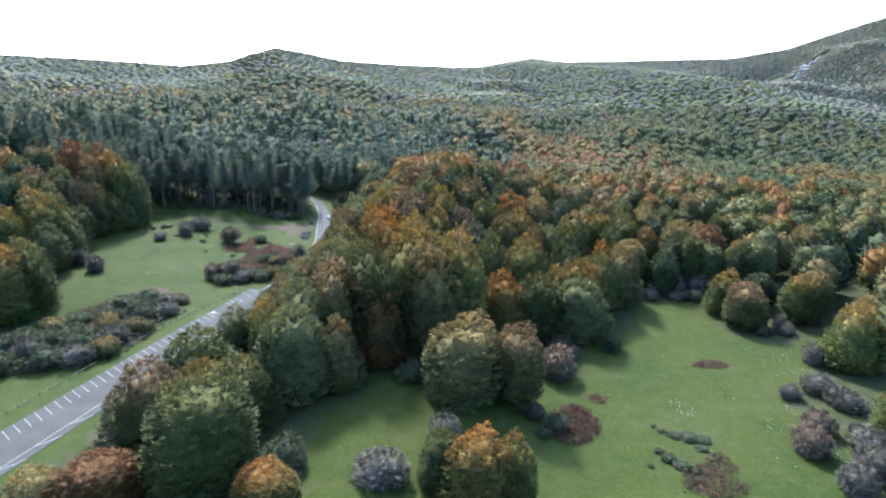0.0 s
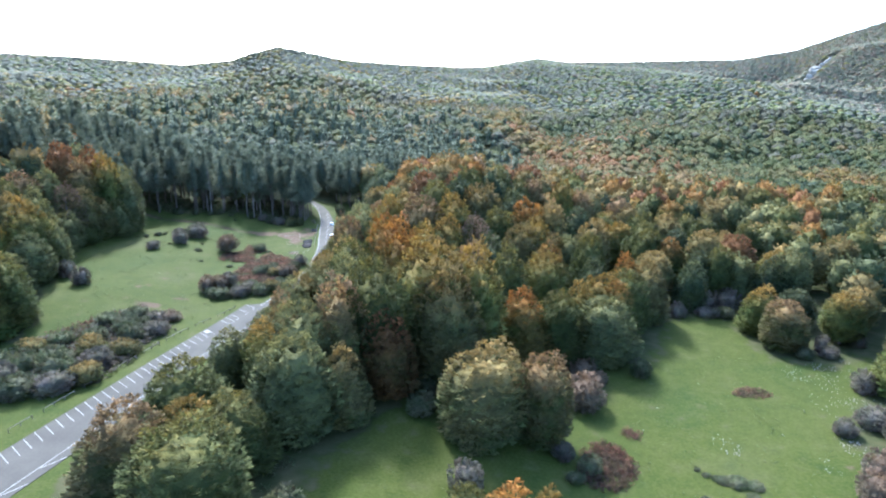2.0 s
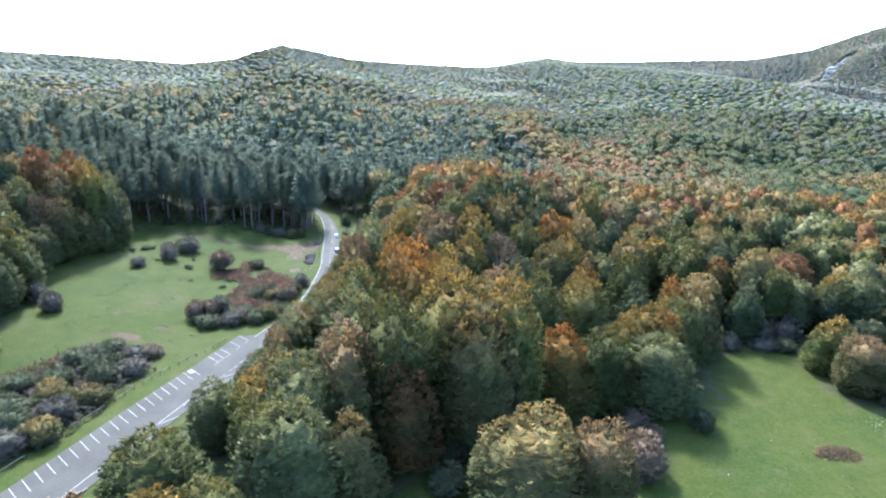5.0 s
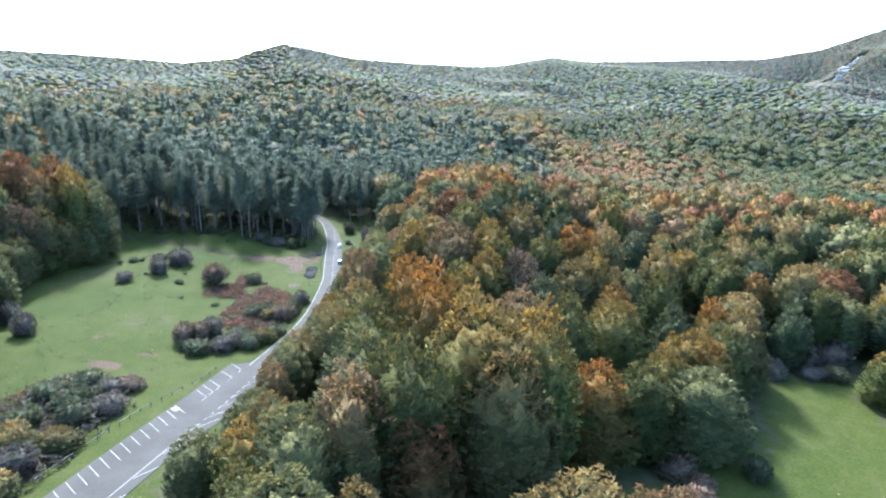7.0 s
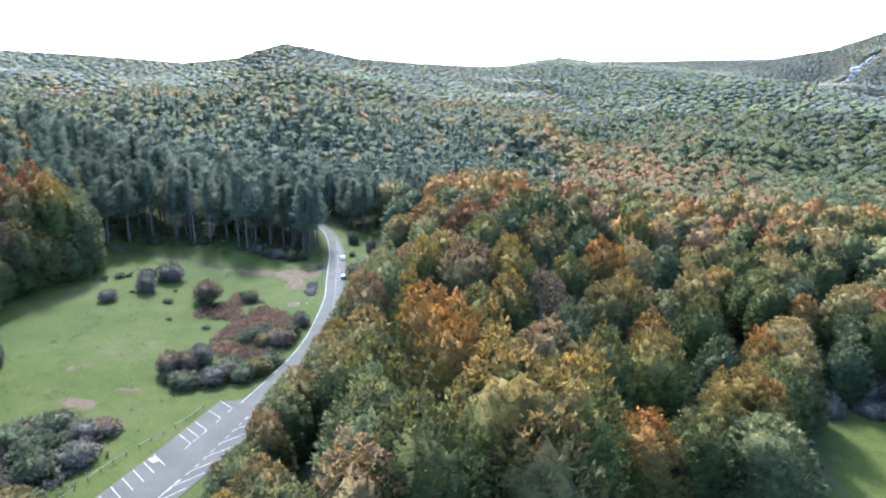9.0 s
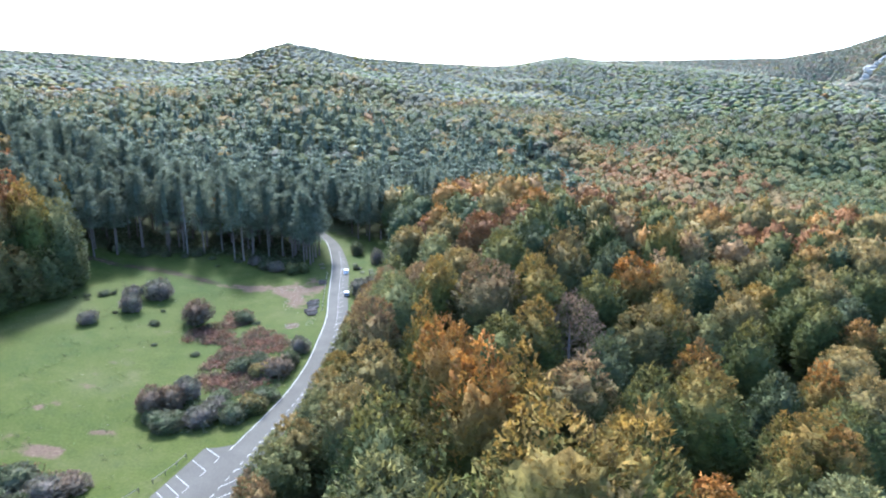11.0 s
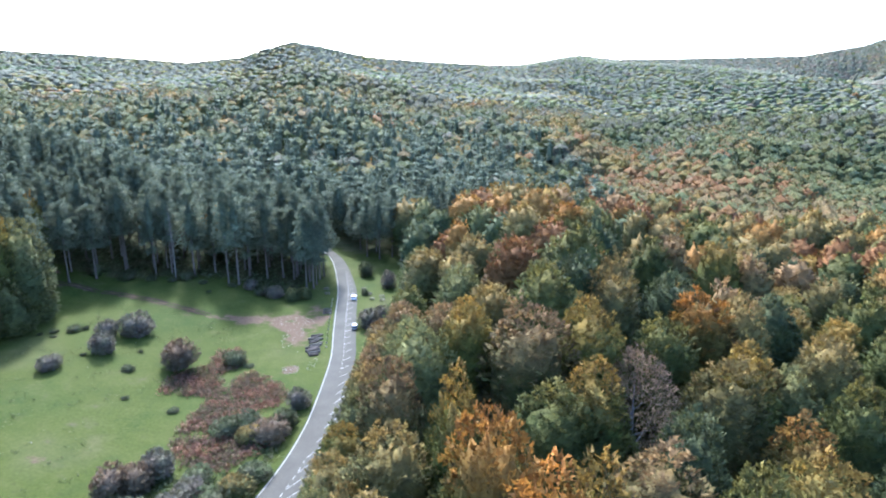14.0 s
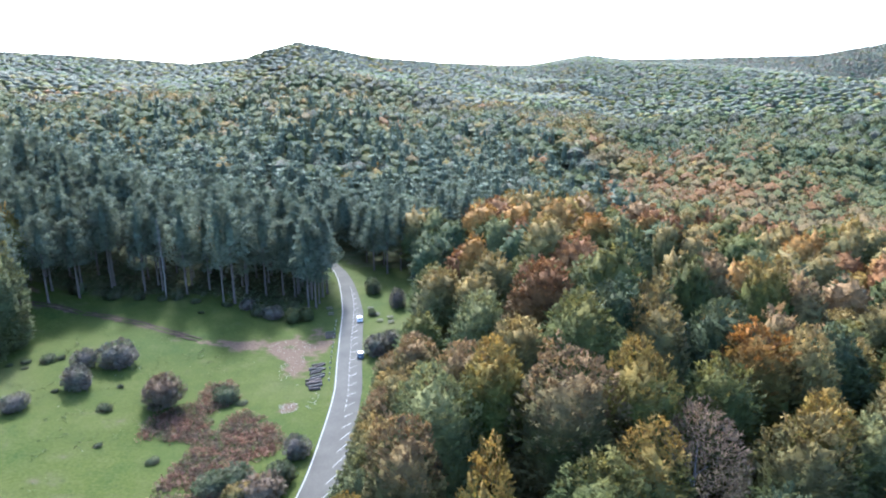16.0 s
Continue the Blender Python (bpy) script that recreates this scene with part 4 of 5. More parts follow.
def scatter(name, label, templates, pines, X, Y, tints, spread, tall, seed, tones=(0.82, 1.18), turned=0.24, heights=(0.82, 1.15)):
    """ONE object of many plants."""
    r = np.random.default_rng(seed)
    Z = ground_z(X, Y)
    verts, faces, index, crown, bulge, tone, k = [], [], [], [], [], [], 0
    for x, y, z, t, high in zip(X, Y, Z, tints, tall):
        tv, tf, tc, tn, tt = (pines if t == 9 else templates)[int(r.integers(0, len(pines if t == 9 else templates)))]
        a, s, h = r.uniform(0, 6.283), spread * r.uniform(0.72, 1.35), high * r.uniform(*heights)
        ca, sa = math.cos(a) * s, math.sin(a) * s
        v = np.empty_like(tv)
        v[:, 0], v[:, 1], v[:, 2] = tv[:, 0] * ca - tv[:, 1] * sa + x, tv[:, 0] * sa + tv[:, 1] * ca + y, tv[:, 2] * h + z - 0.3
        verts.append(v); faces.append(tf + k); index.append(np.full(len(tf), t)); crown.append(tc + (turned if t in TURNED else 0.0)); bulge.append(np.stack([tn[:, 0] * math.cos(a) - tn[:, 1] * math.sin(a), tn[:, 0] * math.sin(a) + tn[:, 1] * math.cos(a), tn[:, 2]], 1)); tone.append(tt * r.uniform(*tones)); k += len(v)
    me = leaves(name, np.concatenate(verts), np.concatenate(faces), np.concatenate(crown), np.concatenate(bulge), np.concatenate(tone), LEAVES, np.concatenate(index))
    return tagged(new(name, me), label, "wood", kind="stuff")


pine_meshes = [leaves("pine_crown", *pine_crown(15, 7, 21, 0.95, 0.42, 6.6, 28.0, b, blunt=q, thick=0.42), slots=[NEEDLES]) for b, q in ((0.28, 0.6), (0.46, 0.45), (0.36, 0.55), (0.40, 0.7))]
pine_trunk = trunk_mesh("pine_trunk", 27.0, 0.30, 6, 2.4, 0.25, PINE_BARK)


def pine(x, y, top, radius):
    g = float(ground_z(x, y))
    t = thing("pine_tree", "tall dark blue-green pine with bare lower trunk", "tree", "pines of the conifer wood")
    part("trunk", pine_trunk, None, t, "slender reddish-grey trunk")
    part("crown", pine_meshes[int(rng.integers(0, 4))], None, t)
    t.matrix_world = pose(x, y, g - 0.1, 0, 0, float(rng.uniform(0, 360))) @ Matrix.Diagonal((radius / 4.2, radius / 4.2, (top - g) / 28.0, 1))


NX, NY = wood_points(60, 470, 14.2, 21)
NT = tint_for(NX, NY, np.random.default_rng(5))
CX, CY = wood_points(300, 470, 8.8, 25)
CT = tint_for(CX, CY, np.random.default_rng(15))
NX, NY, NT = (np.concatenate([p[NT != 9], q[CT == 9]]) for p, q in ((NX, CX), (NY, CY), (NT, CT)))
edge = away_from(PINEWOOD, NX, NY, True)
nearest = np.argsort(np.argsort(np.where((NT != 9) & (NX > -186) & (NX < 135) & (NY < 345), NY, 1e6))) < 186
middle_wood = nearest & (NX > -60) & (NX < 135) & (NY < 345) & (NT != 9)
west_wood = nearest & (NX < -60) & (NY < 345) & (NX > -186) & (NT != 9)
front_pines = (NT == 9) & (NY < 402)
names = {v: k for k, v in TINT.items()}
for x, y, t in zip(NX[middle_wood | west_wood], NY[middle_wood | west_wood], NT[middle_wood | west_wood]):
    g = float(ground_z(x, y))
    beech(float(x), float(y), g + float(rng.uniform(20, 28)), float(rng.uniform(5.0, 7.0)), names[int(t)], group="broad-leaved trees of the wood")
for x, y in zip(NX[front_pines], NY[front_pines]):
    pine(float(x), float(y), float(ground_z(x, y)) + float(rng.uniform(27, 35)), float(rng.uniform(3.6, 5.2)))
for x, y in ((-159, 331), (-166, 324), (-163, 339), (-155, 340), (-172, 330), (-171, 341), (-160, 318), (-178, 336), (-81, 357), (-85, 363), (-80.5, 367), (-87, 371), (-91, 366), (-85, 379), (-93, 381), (-89.5, 389), (-98, 392), (-96, 402),
             (-68, 397), (-62, 393), (-73, 409), (-65, 405), (-57, 397)):
    pine(x, y, float(ground_z(x, y)) + float(rng.uniform(25, 30)), float(rng.uniform(3.6, 4.8)))
rest = ~(middle_wood | west_wood | front_pines)
mid_crowns = [crown_mesh(96, 6, 1.35, 0.85, 6.6, 24.0, 0.1, 0.40, q, core=6, reach=0.24, lobes=7, swollen=0.18, inside_out=0.83, rounded=1.5) for q in (1.7, 1.85, 2.0, 2.1)]
mid_pines = [pine_crown(11, 5, 8, 1.6, 0.7, 6.2, 27.0, 0.24, blunt=q, thick=0.55) for q in (0.5, 0.62, 0.75)]
scatter("mixed_woodland", "mixed autumn woodland of beech and pine", mid_crowns, mid_pines, NX[rest], NY[rest], NT[rest], 1.14, np.ones(int(rest.sum())), 3, (0.76, 1.04))
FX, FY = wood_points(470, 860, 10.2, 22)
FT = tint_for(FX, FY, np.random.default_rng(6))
far_crowns = [crown_mesh(28, 3, 1.6, 1.05, 5.9, 22.0, 0.02, 0.42, q, core=2, reach=0.22, lobes=6, swollen=0.24, inside_out=0.84, tones=0.08, rounded=1.6) for q in (1.7, 1.8, 1.9, 2.0, 1.85, 2.1)]
far_pines = [pine_crown(7, 4, 3, 2.2, 1.1, 6.4, 25.0, 0.12, 2, q, 0.6) for q in (0.6, 0.75, 0.85, 0.7)]
far_crowns = [(v, f, 0.34 + 0.32 * c, unit(n * 0.42 + np.array([0, 0, 0.8])), t) for v, f, c, n, t in far_crowns]      # lie turned upward, crown range narrowed: shading evened out in place of haze
scatter("hillside_woodland", "autumn woodland covering the lower hillside", far_crowns, far_pines, FX, FY, FT, 1.44, np.ones(len(FX)), 4, (0.79, 0.88), 0.15, (0.94, 1.06))
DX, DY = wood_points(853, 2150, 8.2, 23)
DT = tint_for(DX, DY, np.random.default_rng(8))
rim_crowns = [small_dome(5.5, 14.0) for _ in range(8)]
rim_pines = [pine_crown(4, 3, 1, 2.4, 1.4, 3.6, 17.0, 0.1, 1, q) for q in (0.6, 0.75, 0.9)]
# tones well above one paint the paleness of haze onto the farthest trees
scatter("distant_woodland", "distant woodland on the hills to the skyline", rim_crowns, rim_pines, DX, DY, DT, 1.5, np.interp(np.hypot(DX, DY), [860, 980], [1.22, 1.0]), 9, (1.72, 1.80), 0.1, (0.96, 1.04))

# ---- shrubs ----
bush_crowns = [leaves("bush_crown", *crown_mesh(110, 18, 0.52, 0.22, 3.0, 5.0, b, 0.36, 2.1, 2.3, lobes=7, swollen=0.35, core=4, reach=0.3, lift=0.7, inside_out=0.74, ragged=0.5), slots=[HAWTHORN]) for b in (-0.08, 0.14, -0.12, -0.02)]
bush_stem = trunk_mesh("bush_stem", 3.6, 0.16, 4, 2.0, 0.2, BARK)


def bush(x, y, radius, height, mat=HAWTHORN, words="grey-brown hawthorn bush on the grass", group="hawthorn bushes", k=None, name="hawthorn_bush"):
    g = float(ground_z(x, y))
    t = thing(name, words, "bush", group)
    part("stem", bush_stem, None, t, "short grey woody stem")
    c = part("crown", bush_crowns[int((0, 2, 3)[rng.integers(0, 3)]) if k is None else k], None, t)
    c.material_slots[0].link = "OBJECT"
    c.material_slots[0].material = mat
    t.matrix_world = pose(x, y, g - 0.12, 0, 0, float(rng.uniform(0, 360))) @ Matrix.Diagonal((float(rng.uniform(1.0, 1.25)) * radius / 3.0, float(rng.uniform(1.0, 1.25)) * radius / 3.0, float(rng.uniform(0.9, 1.12)) * height / 5.0, 1))
    return t


for x, y, r, h in ((-121.4, 285, 3.5, 5.8), (-118.8, 298, 4.0, 6.8), (-126.6, 296, 2.9, 4.2), (-128.3, 273.4, 2.6, 4.2), (-141.4, 234, 3.0, 6.0), (-131.8, 225.4, 3.2, 5.8)):
    bush(x, y, r, h)
bush(-99.8, 283, 4.1, 7.8, MAUVE, "round mauve-grey thinning hawthorn bush on the grass", k=1)
for x, y, r, h in ((-137, 297.6, 1.7, 1.9), (-141.8, 296, 1.1, 1.0), (-134.5, 299, 1.0, 1.2), (-111, 277.8, 1.4, 1.3), (-124.9, 282, 0.9, 0.8), (-92.3, 262.4, 1.2, 1.0), (-140, 293, 0.8, 0.7), (-145, 294.5, 0.8, 0.6),
                   (-109, 346, 1.6, 1.6), (-119, 344.5, 1.5, 1.3), (-113, 288, 0.7, 0.6), (-105, 265, 0.8, 0.7), (-83, 287, 1.2, 0.9), (-114, 337, 1.0, 0.8), (-130, 344.5, 1.4, 1.6), (-138, 345, 1.8, 2.4)):
    bush(x, y, r, h, BRAMBLE, "low dark green gorse clump on the meadow", "gorse clumps", name="gorse_clump")
# the bank of shrubs beside the road
for x, y, r, h, m in ((-100, 156, 3.4, 4.6, 0), (-95, 161, 3.2, 4.2, 1), (-108, 154, 3.8, 5.0, 1), (-114, 158, 3.6, 5.4, 0), (-104, 164, 3.8, 5.2, 0), (-97, 170, 3.4, 4.2, 0), (-93, 178, 2.8, 3.6, 1), (-101, 176, 3.6, 4.6, 0),
                      (-108, 170, 3.6, 4.8, 1), (-115, 168, 3.2, 4.2, 0), (-96, 187, 3.2, 4.0, 0), (-91.5, 193, 2.8, 3.4, 0), (-100, 194, 3.4, 3.8, 0)):
    m = (m, 0, 1, 1, 2, 3)[int(rng.integers(0, 6))]
    bush(x, y, r * 1.15, h * 1.25, (HAWTHORN, BRAMBLE, MAUVE, OLIVE)[m], ("greyish thorny shrub on the roadside bank", "dark green bramble shrub on the roadside bank", "pinkish-grey twiggy shrub on the roadside bank", "olive green leafy shrub on the roadside bank")[m],
         "shrubs of the roadside bank", name="roadside_shrub")
for x, y, r, h, m in ((-106, 186, 3.2, 3.6, 0), (-95, 201, 2.8, 3.2, 0), (-102, 203, 3.0, 3.0, 0), (-108, 198, 2.8, 2.8, 0), (-91.5, 204, 2.4, 2.6, 1), (-114, 183, 3.0, 3.2, 0), (-119, 178, 3.2, 3.4, 1),
                      (-122, 168, 3.4, 4.4, 1), (-124, 160, 3.6, 4.6, 0), (-118, 150, 3.6, 4.8, 1), (-125, 148, 4, 5, 0), (-97, 196, 2.6, 3.2, 1)):
    m = (m, 0, 1, 1, 2, 3)[int(rng.integers(0, 6))]
    bush(x, y, r * 1.15, h * 1.25, (HAWTHORN, BRAMBLE, MAUVE, OLIVE)[m], ("greyish thorny shrub on the roadside bank", "dark green bramble shrub on the roadside bank", "pinkish-grey twiggy shrub on the roadside bank", "olive green leafy shrub on the roadside bank")[m],
         "shrubs of the roadside bank", name="roadside_shrub")
# shrubs round the bracken beside the road bend
for x, y, r, h, m in ((-90, 233, 3.4, 6.2, 2), (-86.5, 234.5, 3.0, 5.6, 2), (-84.7, 239, 3.1, 5.4, 0), (-83.2, 226, 3.6, 4.0, 1), (-76.8, 227.5, 3.4, 4.2, 0), (-70.2, 229.5, 2.8, 4.2, 1), (-67, 233.5, 3.0, 4.4, 3), (-65.6, 239, 2.6, 3.6, 1),
                      (-76, 237, 3.0, 3.0, 1), (-76.5, 255, 3.2, 3.6, 1), (-73, 256.5, 3.0, 3.6, 1), (-66.6, 252.5, 3.6, 5.2, 2), (-64.7, 258, 2.6, 4.4, 1), (-64, 266.5, 2.2, 4.6, 0), (-71, 251.5, 2.6, 3.2, 3), (-75, 231.5, 2.8, 3.6, 0), (-88, 228.5, 2.4, 2.8, 1)):
    bush(x, y, r, h, (HAWTHORN, BRAMBLE, MAUVE, OLIVE)[m], ("greyish thorn shrub at the edge of the bracken", "dark green shrub at the edge of the bracken", "mauve-grey twiggy shrub at the edge of the bracken", "olive green shrub at the edge of the bracken")[m],
         "shrubs round the bracken", name="thorn_shrub")
bush(-87.1, 288, 2.4, 4.2, BRAMBLE, "dark green bush beside the bracken", "shrubs round the bracken", name="thorn_shrub")
# under the pines and beyond the road
for x, y, r, h, m in ((-102.7, 347, 2.6, 3.8, 0), (-97.4, 343, 2.4, 3.6, 1), (-92.5, 342, 2.8, 4.4, 0), (-85.5, 340.5, 2.8, 4.6, 2), (-82, 341.5, 2.4, 4.2, 2), (-147, 345.5, 2.4, 3.4, 1), (-126, 347, 2.2, 3.6, 1), (-157, 343, 2.6, 3.6, 1),
                      (-64, 369, 2.8, 5.6, 1), (-53.5, 355, 2.8, 6.4, 0), (-55, 316.5, 3.6, 6.6, 0), (-52, 322, 3.0, 5.4, 0), (-61, 346.6, 1.4, 2.0, 1)):
    bush(x, y, r, h, (HAWTHORN, BRAMBLE, SAGE)[m], ("greyish hawthorn bush beside the road", "dark green bush at the edge of the pines", "pale green leafy bush at the edge of the pines")[m], "bushes along the wood edge", name="edge_bush")
# the clearing east of the wood
for x, y, r, h, m in ((-31.6, 109, 4.0, 5.6, 1), (-12, 105.5, 4.4, 6.2, 0), (-9, 147, 3.2, 4.6, 1), (0.7, 121.5, 3.4, 6.0, 0), (-7.6, 157, 3.0, 5.0, 1), (33, 165, 5.2, 8.6, 2), (54, 184, 2.6, 5.4, 1), (36.5, 184, 3.6, 5.2, 2), (39.5, 178.5, 3.0, 4.4, 2), (82, 233, 3.0, 5.0, 0),
                      (93, 233, 3.6, 4.0, 0), (99, 232, 3.4, 4.4, 1), (94.5, 153, 2.4, 4.2, 0), (104, 156.5, 4.0, 5.0, 0)):
    bush(x, y, r, h, (HAWTHORN, BRAMBLE, MAUVE)[m], ("greyish hawthorn bush on the clearing", "dark green bush on the shaded grass", "large mauve-grey bush beside the wood")[m], "bushes of the clearing", name="clearing_bush")
for x, y, r, h, m in ((107, 147.5, 4.0, 5.0, 0), (113, 174.5, 3.4, 6.4, 0), (85.5, 127, 3.8, 6.4, 2), (92, 136, 3.8, 6.0, 2), (87, 113, 4.2, 6.2, 0), (95, 118, 4.6, 7.0, 0), (28, 136, 2.6, 3.4, 1), (23, 140, 2.6, 3.6, 0), (99, 128, 4, 6, 0),
                      (109, 197, 2.4, 3.4, 1), (117, 198, 2.6, 3.6, 0), (24, 131.5, 1.8, 2.2, 1)):
    bush(x, y, r, h, (HAWTHORN, BRAMBLE, MAUVE)[m], ("greyish hawthorn bush on the stony edge", "dark green bush beside the clearing", "large mauve-grey bush on the stony edge")[m], "bushes of the clearing", name="clearing_bush")
for x, y, r, h in ((51.5, 124.5, 1.5, 1.1), (53.4, 121.8, 1.7, 1.2), (50.2, 127.4, 1.2, 0.9), (56.2, 134, 1.6, 1.0), (59.3, 133.2, 2.0, 1.3), (62.4, 132, 1.8, 1.1), (53.6, 136, 0.9, 0.7), (52.4, 138, 0.7, 0.6), (60.6, 128.4, 1.2, 0.8), (46.5, 121.5, 0.8, 0.6), (56, 120, 1.4, 0.9)):
    bush(x, y, r, h, BRAMBLE, "low dark bramble clump on the clearing", "bramble clumps of the clearing", name="bramble_clump")
for x, y, r, h in ((117, 202, 2.2, 5.2), (131, 205.5, 2.0, 4.8), (105.6, 150.4, 2.9, 4.6), (88, 240.5, 3.4, 6.0), (95, 241, 4.2, 8.6), (103, 240.5, 4.6, 9.6)):
    bush(x, y, r, h, HAWTHORN, "dark greyish hawthorn bush at the clearing's edge", "bushes of the clearing", name="clearing_bush")
bush(-61.5, 189.5, 1.7, 3.4, RUSSET, "small rusty brown shrub beside the road", "shrubs beside the road", name="roadside_shrub")


# ---- bracken, stones ----
def tufts(name, label, poly, step, size, mat, seed, count=84, gaps=-0.22, category="bracken"):
    r = np.random.default_rng(seed)
    xs, ys = [p[0] for p in poly], [p[1] for p in poly]
    X, Y = np.meshgrid(np.arange(min(xs), max(xs), step), np.arange(min(ys), max(ys), step), indexing="ij")
    X, Y = (X + r.uniform(-0.5, 0.5, X.shape) * step).ravel(), (Y + r.uniform(-0.5, 0.5, Y.shape) * step).ravel()
    keep = inside(poly, X, Y) & (np.array([noise.noise((a * 0.16, b * 0.16, seed)) for a, b in zip(X, Y)]) > gaps)
    templates = [crown_mesh(max(count // 9, 4), 9, 0.4, 0.15, 1.0, 0.8, -0.6, 0.4, 2.0, 2.0, lobes=4, swollen=0.5, core=0, reach=0.6, lift=0.9, ragged=0.5) for _ in range(5)]
    verts, faces, crown, bulge, k = [], [], [], [], 0
    for x, y, z in zip(X[keep], Y[keep], ground_z(X[keep], Y[keep])):
        tv, tf, tc, tn, _ = templates[int(r.integers(0, 5))]
        s, a = size * r.uniform(0.6, 1.35), r.uniform(0, 6.28)
        v = np.stack([(tv[:, 0] * math.cos(a) - tv[:, 1] * math.sin(a)) * s * 1.25 + x, (tv[:, 0] * math.sin(a) + tv[:, 1] * math.cos(a)) * s * 1.25 + y, tv[:, 2] * s * 0.9 + z], 1)
        verts.append(v); faces.append(tf + k); crown.append(tc); bulge.append(np.stack([tn[:, 0] * math.cos(a) - tn[:, 1] * math.sin(a), tn[:, 0] * math.sin(a) + tn[:, 1] * math.cos(a), tn[:, 2]], 1)); k += len(v)
    me = leaves(name, np.concatenate(verts), np.concatenate(faces), np.concatenate(crown), np.concatenate(bulge), None, [mat])
    return tagged(new(name, me), label, category, kind="stuff")


tufts("bracken_patch", "withered red-brown bracken on the meadow by the road", [(-100.5, 271.6), (-99.5, 278), (-94.8, 285.6), (-94.2, 295), (-89.5, 297.5), (-84.4, 288.4), (-88.8, 282), (-86.4, 274.6), (-82.8, 272), (-83.8, 280), (-80.8, 283.4), (-71.6, 277),
      (-68.2, 271), (-71.6, 257.7), (-66.3, 248), (-70, 244.4), (-72.4, 240), (-78, 240), (-85.4, 245.4), (-87.6, 252), (-87, 260), (-86.8, 269.7), (-93, 270), (-97.5, 268.7)], 0.95, 1.0, BRACKEN, 31, gaps=-0.45)
tufts("bracken_patch", "dark withered bracken on the roadside bank", [(-111, 178), (-104, 182), (-97, 183), (-90, 200), (-94, 208), (-106, 209), (-116, 196), (-123, 184)], 1.5, 1.1, BRACKEN, 33)
tufts("bracken_patch", "dark withered bracken on the clearing", [(53, 119), (57, 122), (61, 124.5), (64, 128), (66.5, 124), (64.5, 119), (64, 112), (57, 110), (51, 113)], 0.85, 0.85, BRACKEN, 34, gaps=-0.5)
tufts("bracken_patch", "withered bracken beside the wood", [(25, 134), (28, 143), (34, 149), (37.5, 146), (39.5, 137), (33, 129.5), (27, 130)], 0.85, 0.95, BRACKEN, 35, gaps=-0.5)
tufts("bracken_patch", "withered bracken in a shallow hollow", [(76, 173), (78.5, 176.5), (84, 176), (87, 173.5), (85, 170.5), (79, 170.5)], 0.7, 0.7, BRACKEN, 36, gaps=-0.5)
tufts("bracken_patch", "small tuft of withered bracken on grass", [(39.5, 152.5), (41, 155), (44, 153.5), (43.5, 150.5), (40.5, 150.5)], 0.7, 0.8, BRACKEN, 37, gaps=-0.9)
tufts("bramble_thicket", "low tangled brambles between the roadside shrubs", [(-108, 150), (-93, 157), (-90, 176), (-88.5, 194), (-93, 206), (-106, 208), (-114, 194), (-124, 180), (-128, 160), (-122, 146)], 2.1, 1.9, HAWTHORN, 39, category="brambles")
tufts("bramble_thicket", "low tangled brambles at the road bend", [(-91, 229), (-84, 223.5), (-73, 225.5), (-65.5, 234), (-63.8, 244), (-63.2, 262), (-64.5, 270), (-69, 258), (-68, 244), (-76, 238), (-88, 239)], 1.7, 1.4, BRAMBLE, 40, category="brambles")
# tufts added partly as dark filler for the shade behind the front trunks
tufts("undergrowth", "low dark undergrowth filling in the shade between the pine trunks", [(-172, 344), (-142, 348), (-112, 349), (-90, 348), (-84, 352), (-88, 378), (-100, 392), (-140, 380), (-176, 372)], 2.6, 1.9, BRAMBLE, 44, count=48, category="undergrowth")
tufts("undergrowth", "low green undergrowth under the roadside grove", [(-78, 100), (-70, 132), (-62, 170), (-58, 190), (-50, 200), (-44, 180), (-32, 160), (-34, 130), (-40, 96)], 3.4, 1.2, BRAMBLE, 38, category="undergrowth")
tufts("tussocks", "small dark tussocks scattered over the grazed meadow", [(-120, 190), (-84, 205), (-80, 222), (-100, 240), (-104, 268), (-88, 300), (-92, 312), (-140, 322), (-148, 300), (-148, 260), (-136, 226)], 1.9, 0.5, BRAMBLE, 45, count=27, gaps=0.12, category="grass")
tufts("tussocks", "small dark tussocks scattered over the clearing", [(-20, 100), (34, 100), (86, 104), (88, 140), (98, 170), (90, 200), (60, 190), (40, 165), (20, 125), (-18, 126)], 2.1, 0.42, BRAMBLE, 46, count=27, gaps=0.16, category="grass")


def scattered_stones(name, label, areas, seed, small=0.18, large=0.6):
    r = np.random.default_rng(seed)
    verts, faces, k = [], [], 0
    templates = [block(2, 0.35) for _ in range(5)]
    for x, y, rx, ry, n in areas:
        for _ in range(n):
            a, q = r.uniform(0, 6.28), r.random() ** 0.5
            px, py, s = x + rx * q * math.cos(a), y + ry * q * math.sin(a), r.uniform(small, large)
            tv, tf = templates[int(r.integers(0, 5))]
            v = tv * np.array([s, s * r.uniform(0.6, 1.0), s * 0.5]) + np.array([px, py, float(ground_z(px, py)) + s * 0.15])
            verts.append(v); faces.append(tf + k); k += len(v)
    me = leaves(name, np.concatenate(verts), np.concatenate(faces), np.zeros(k), None, None, [ROCK])
    return tagged(new(name, me), label, "stones", kind="stuff")


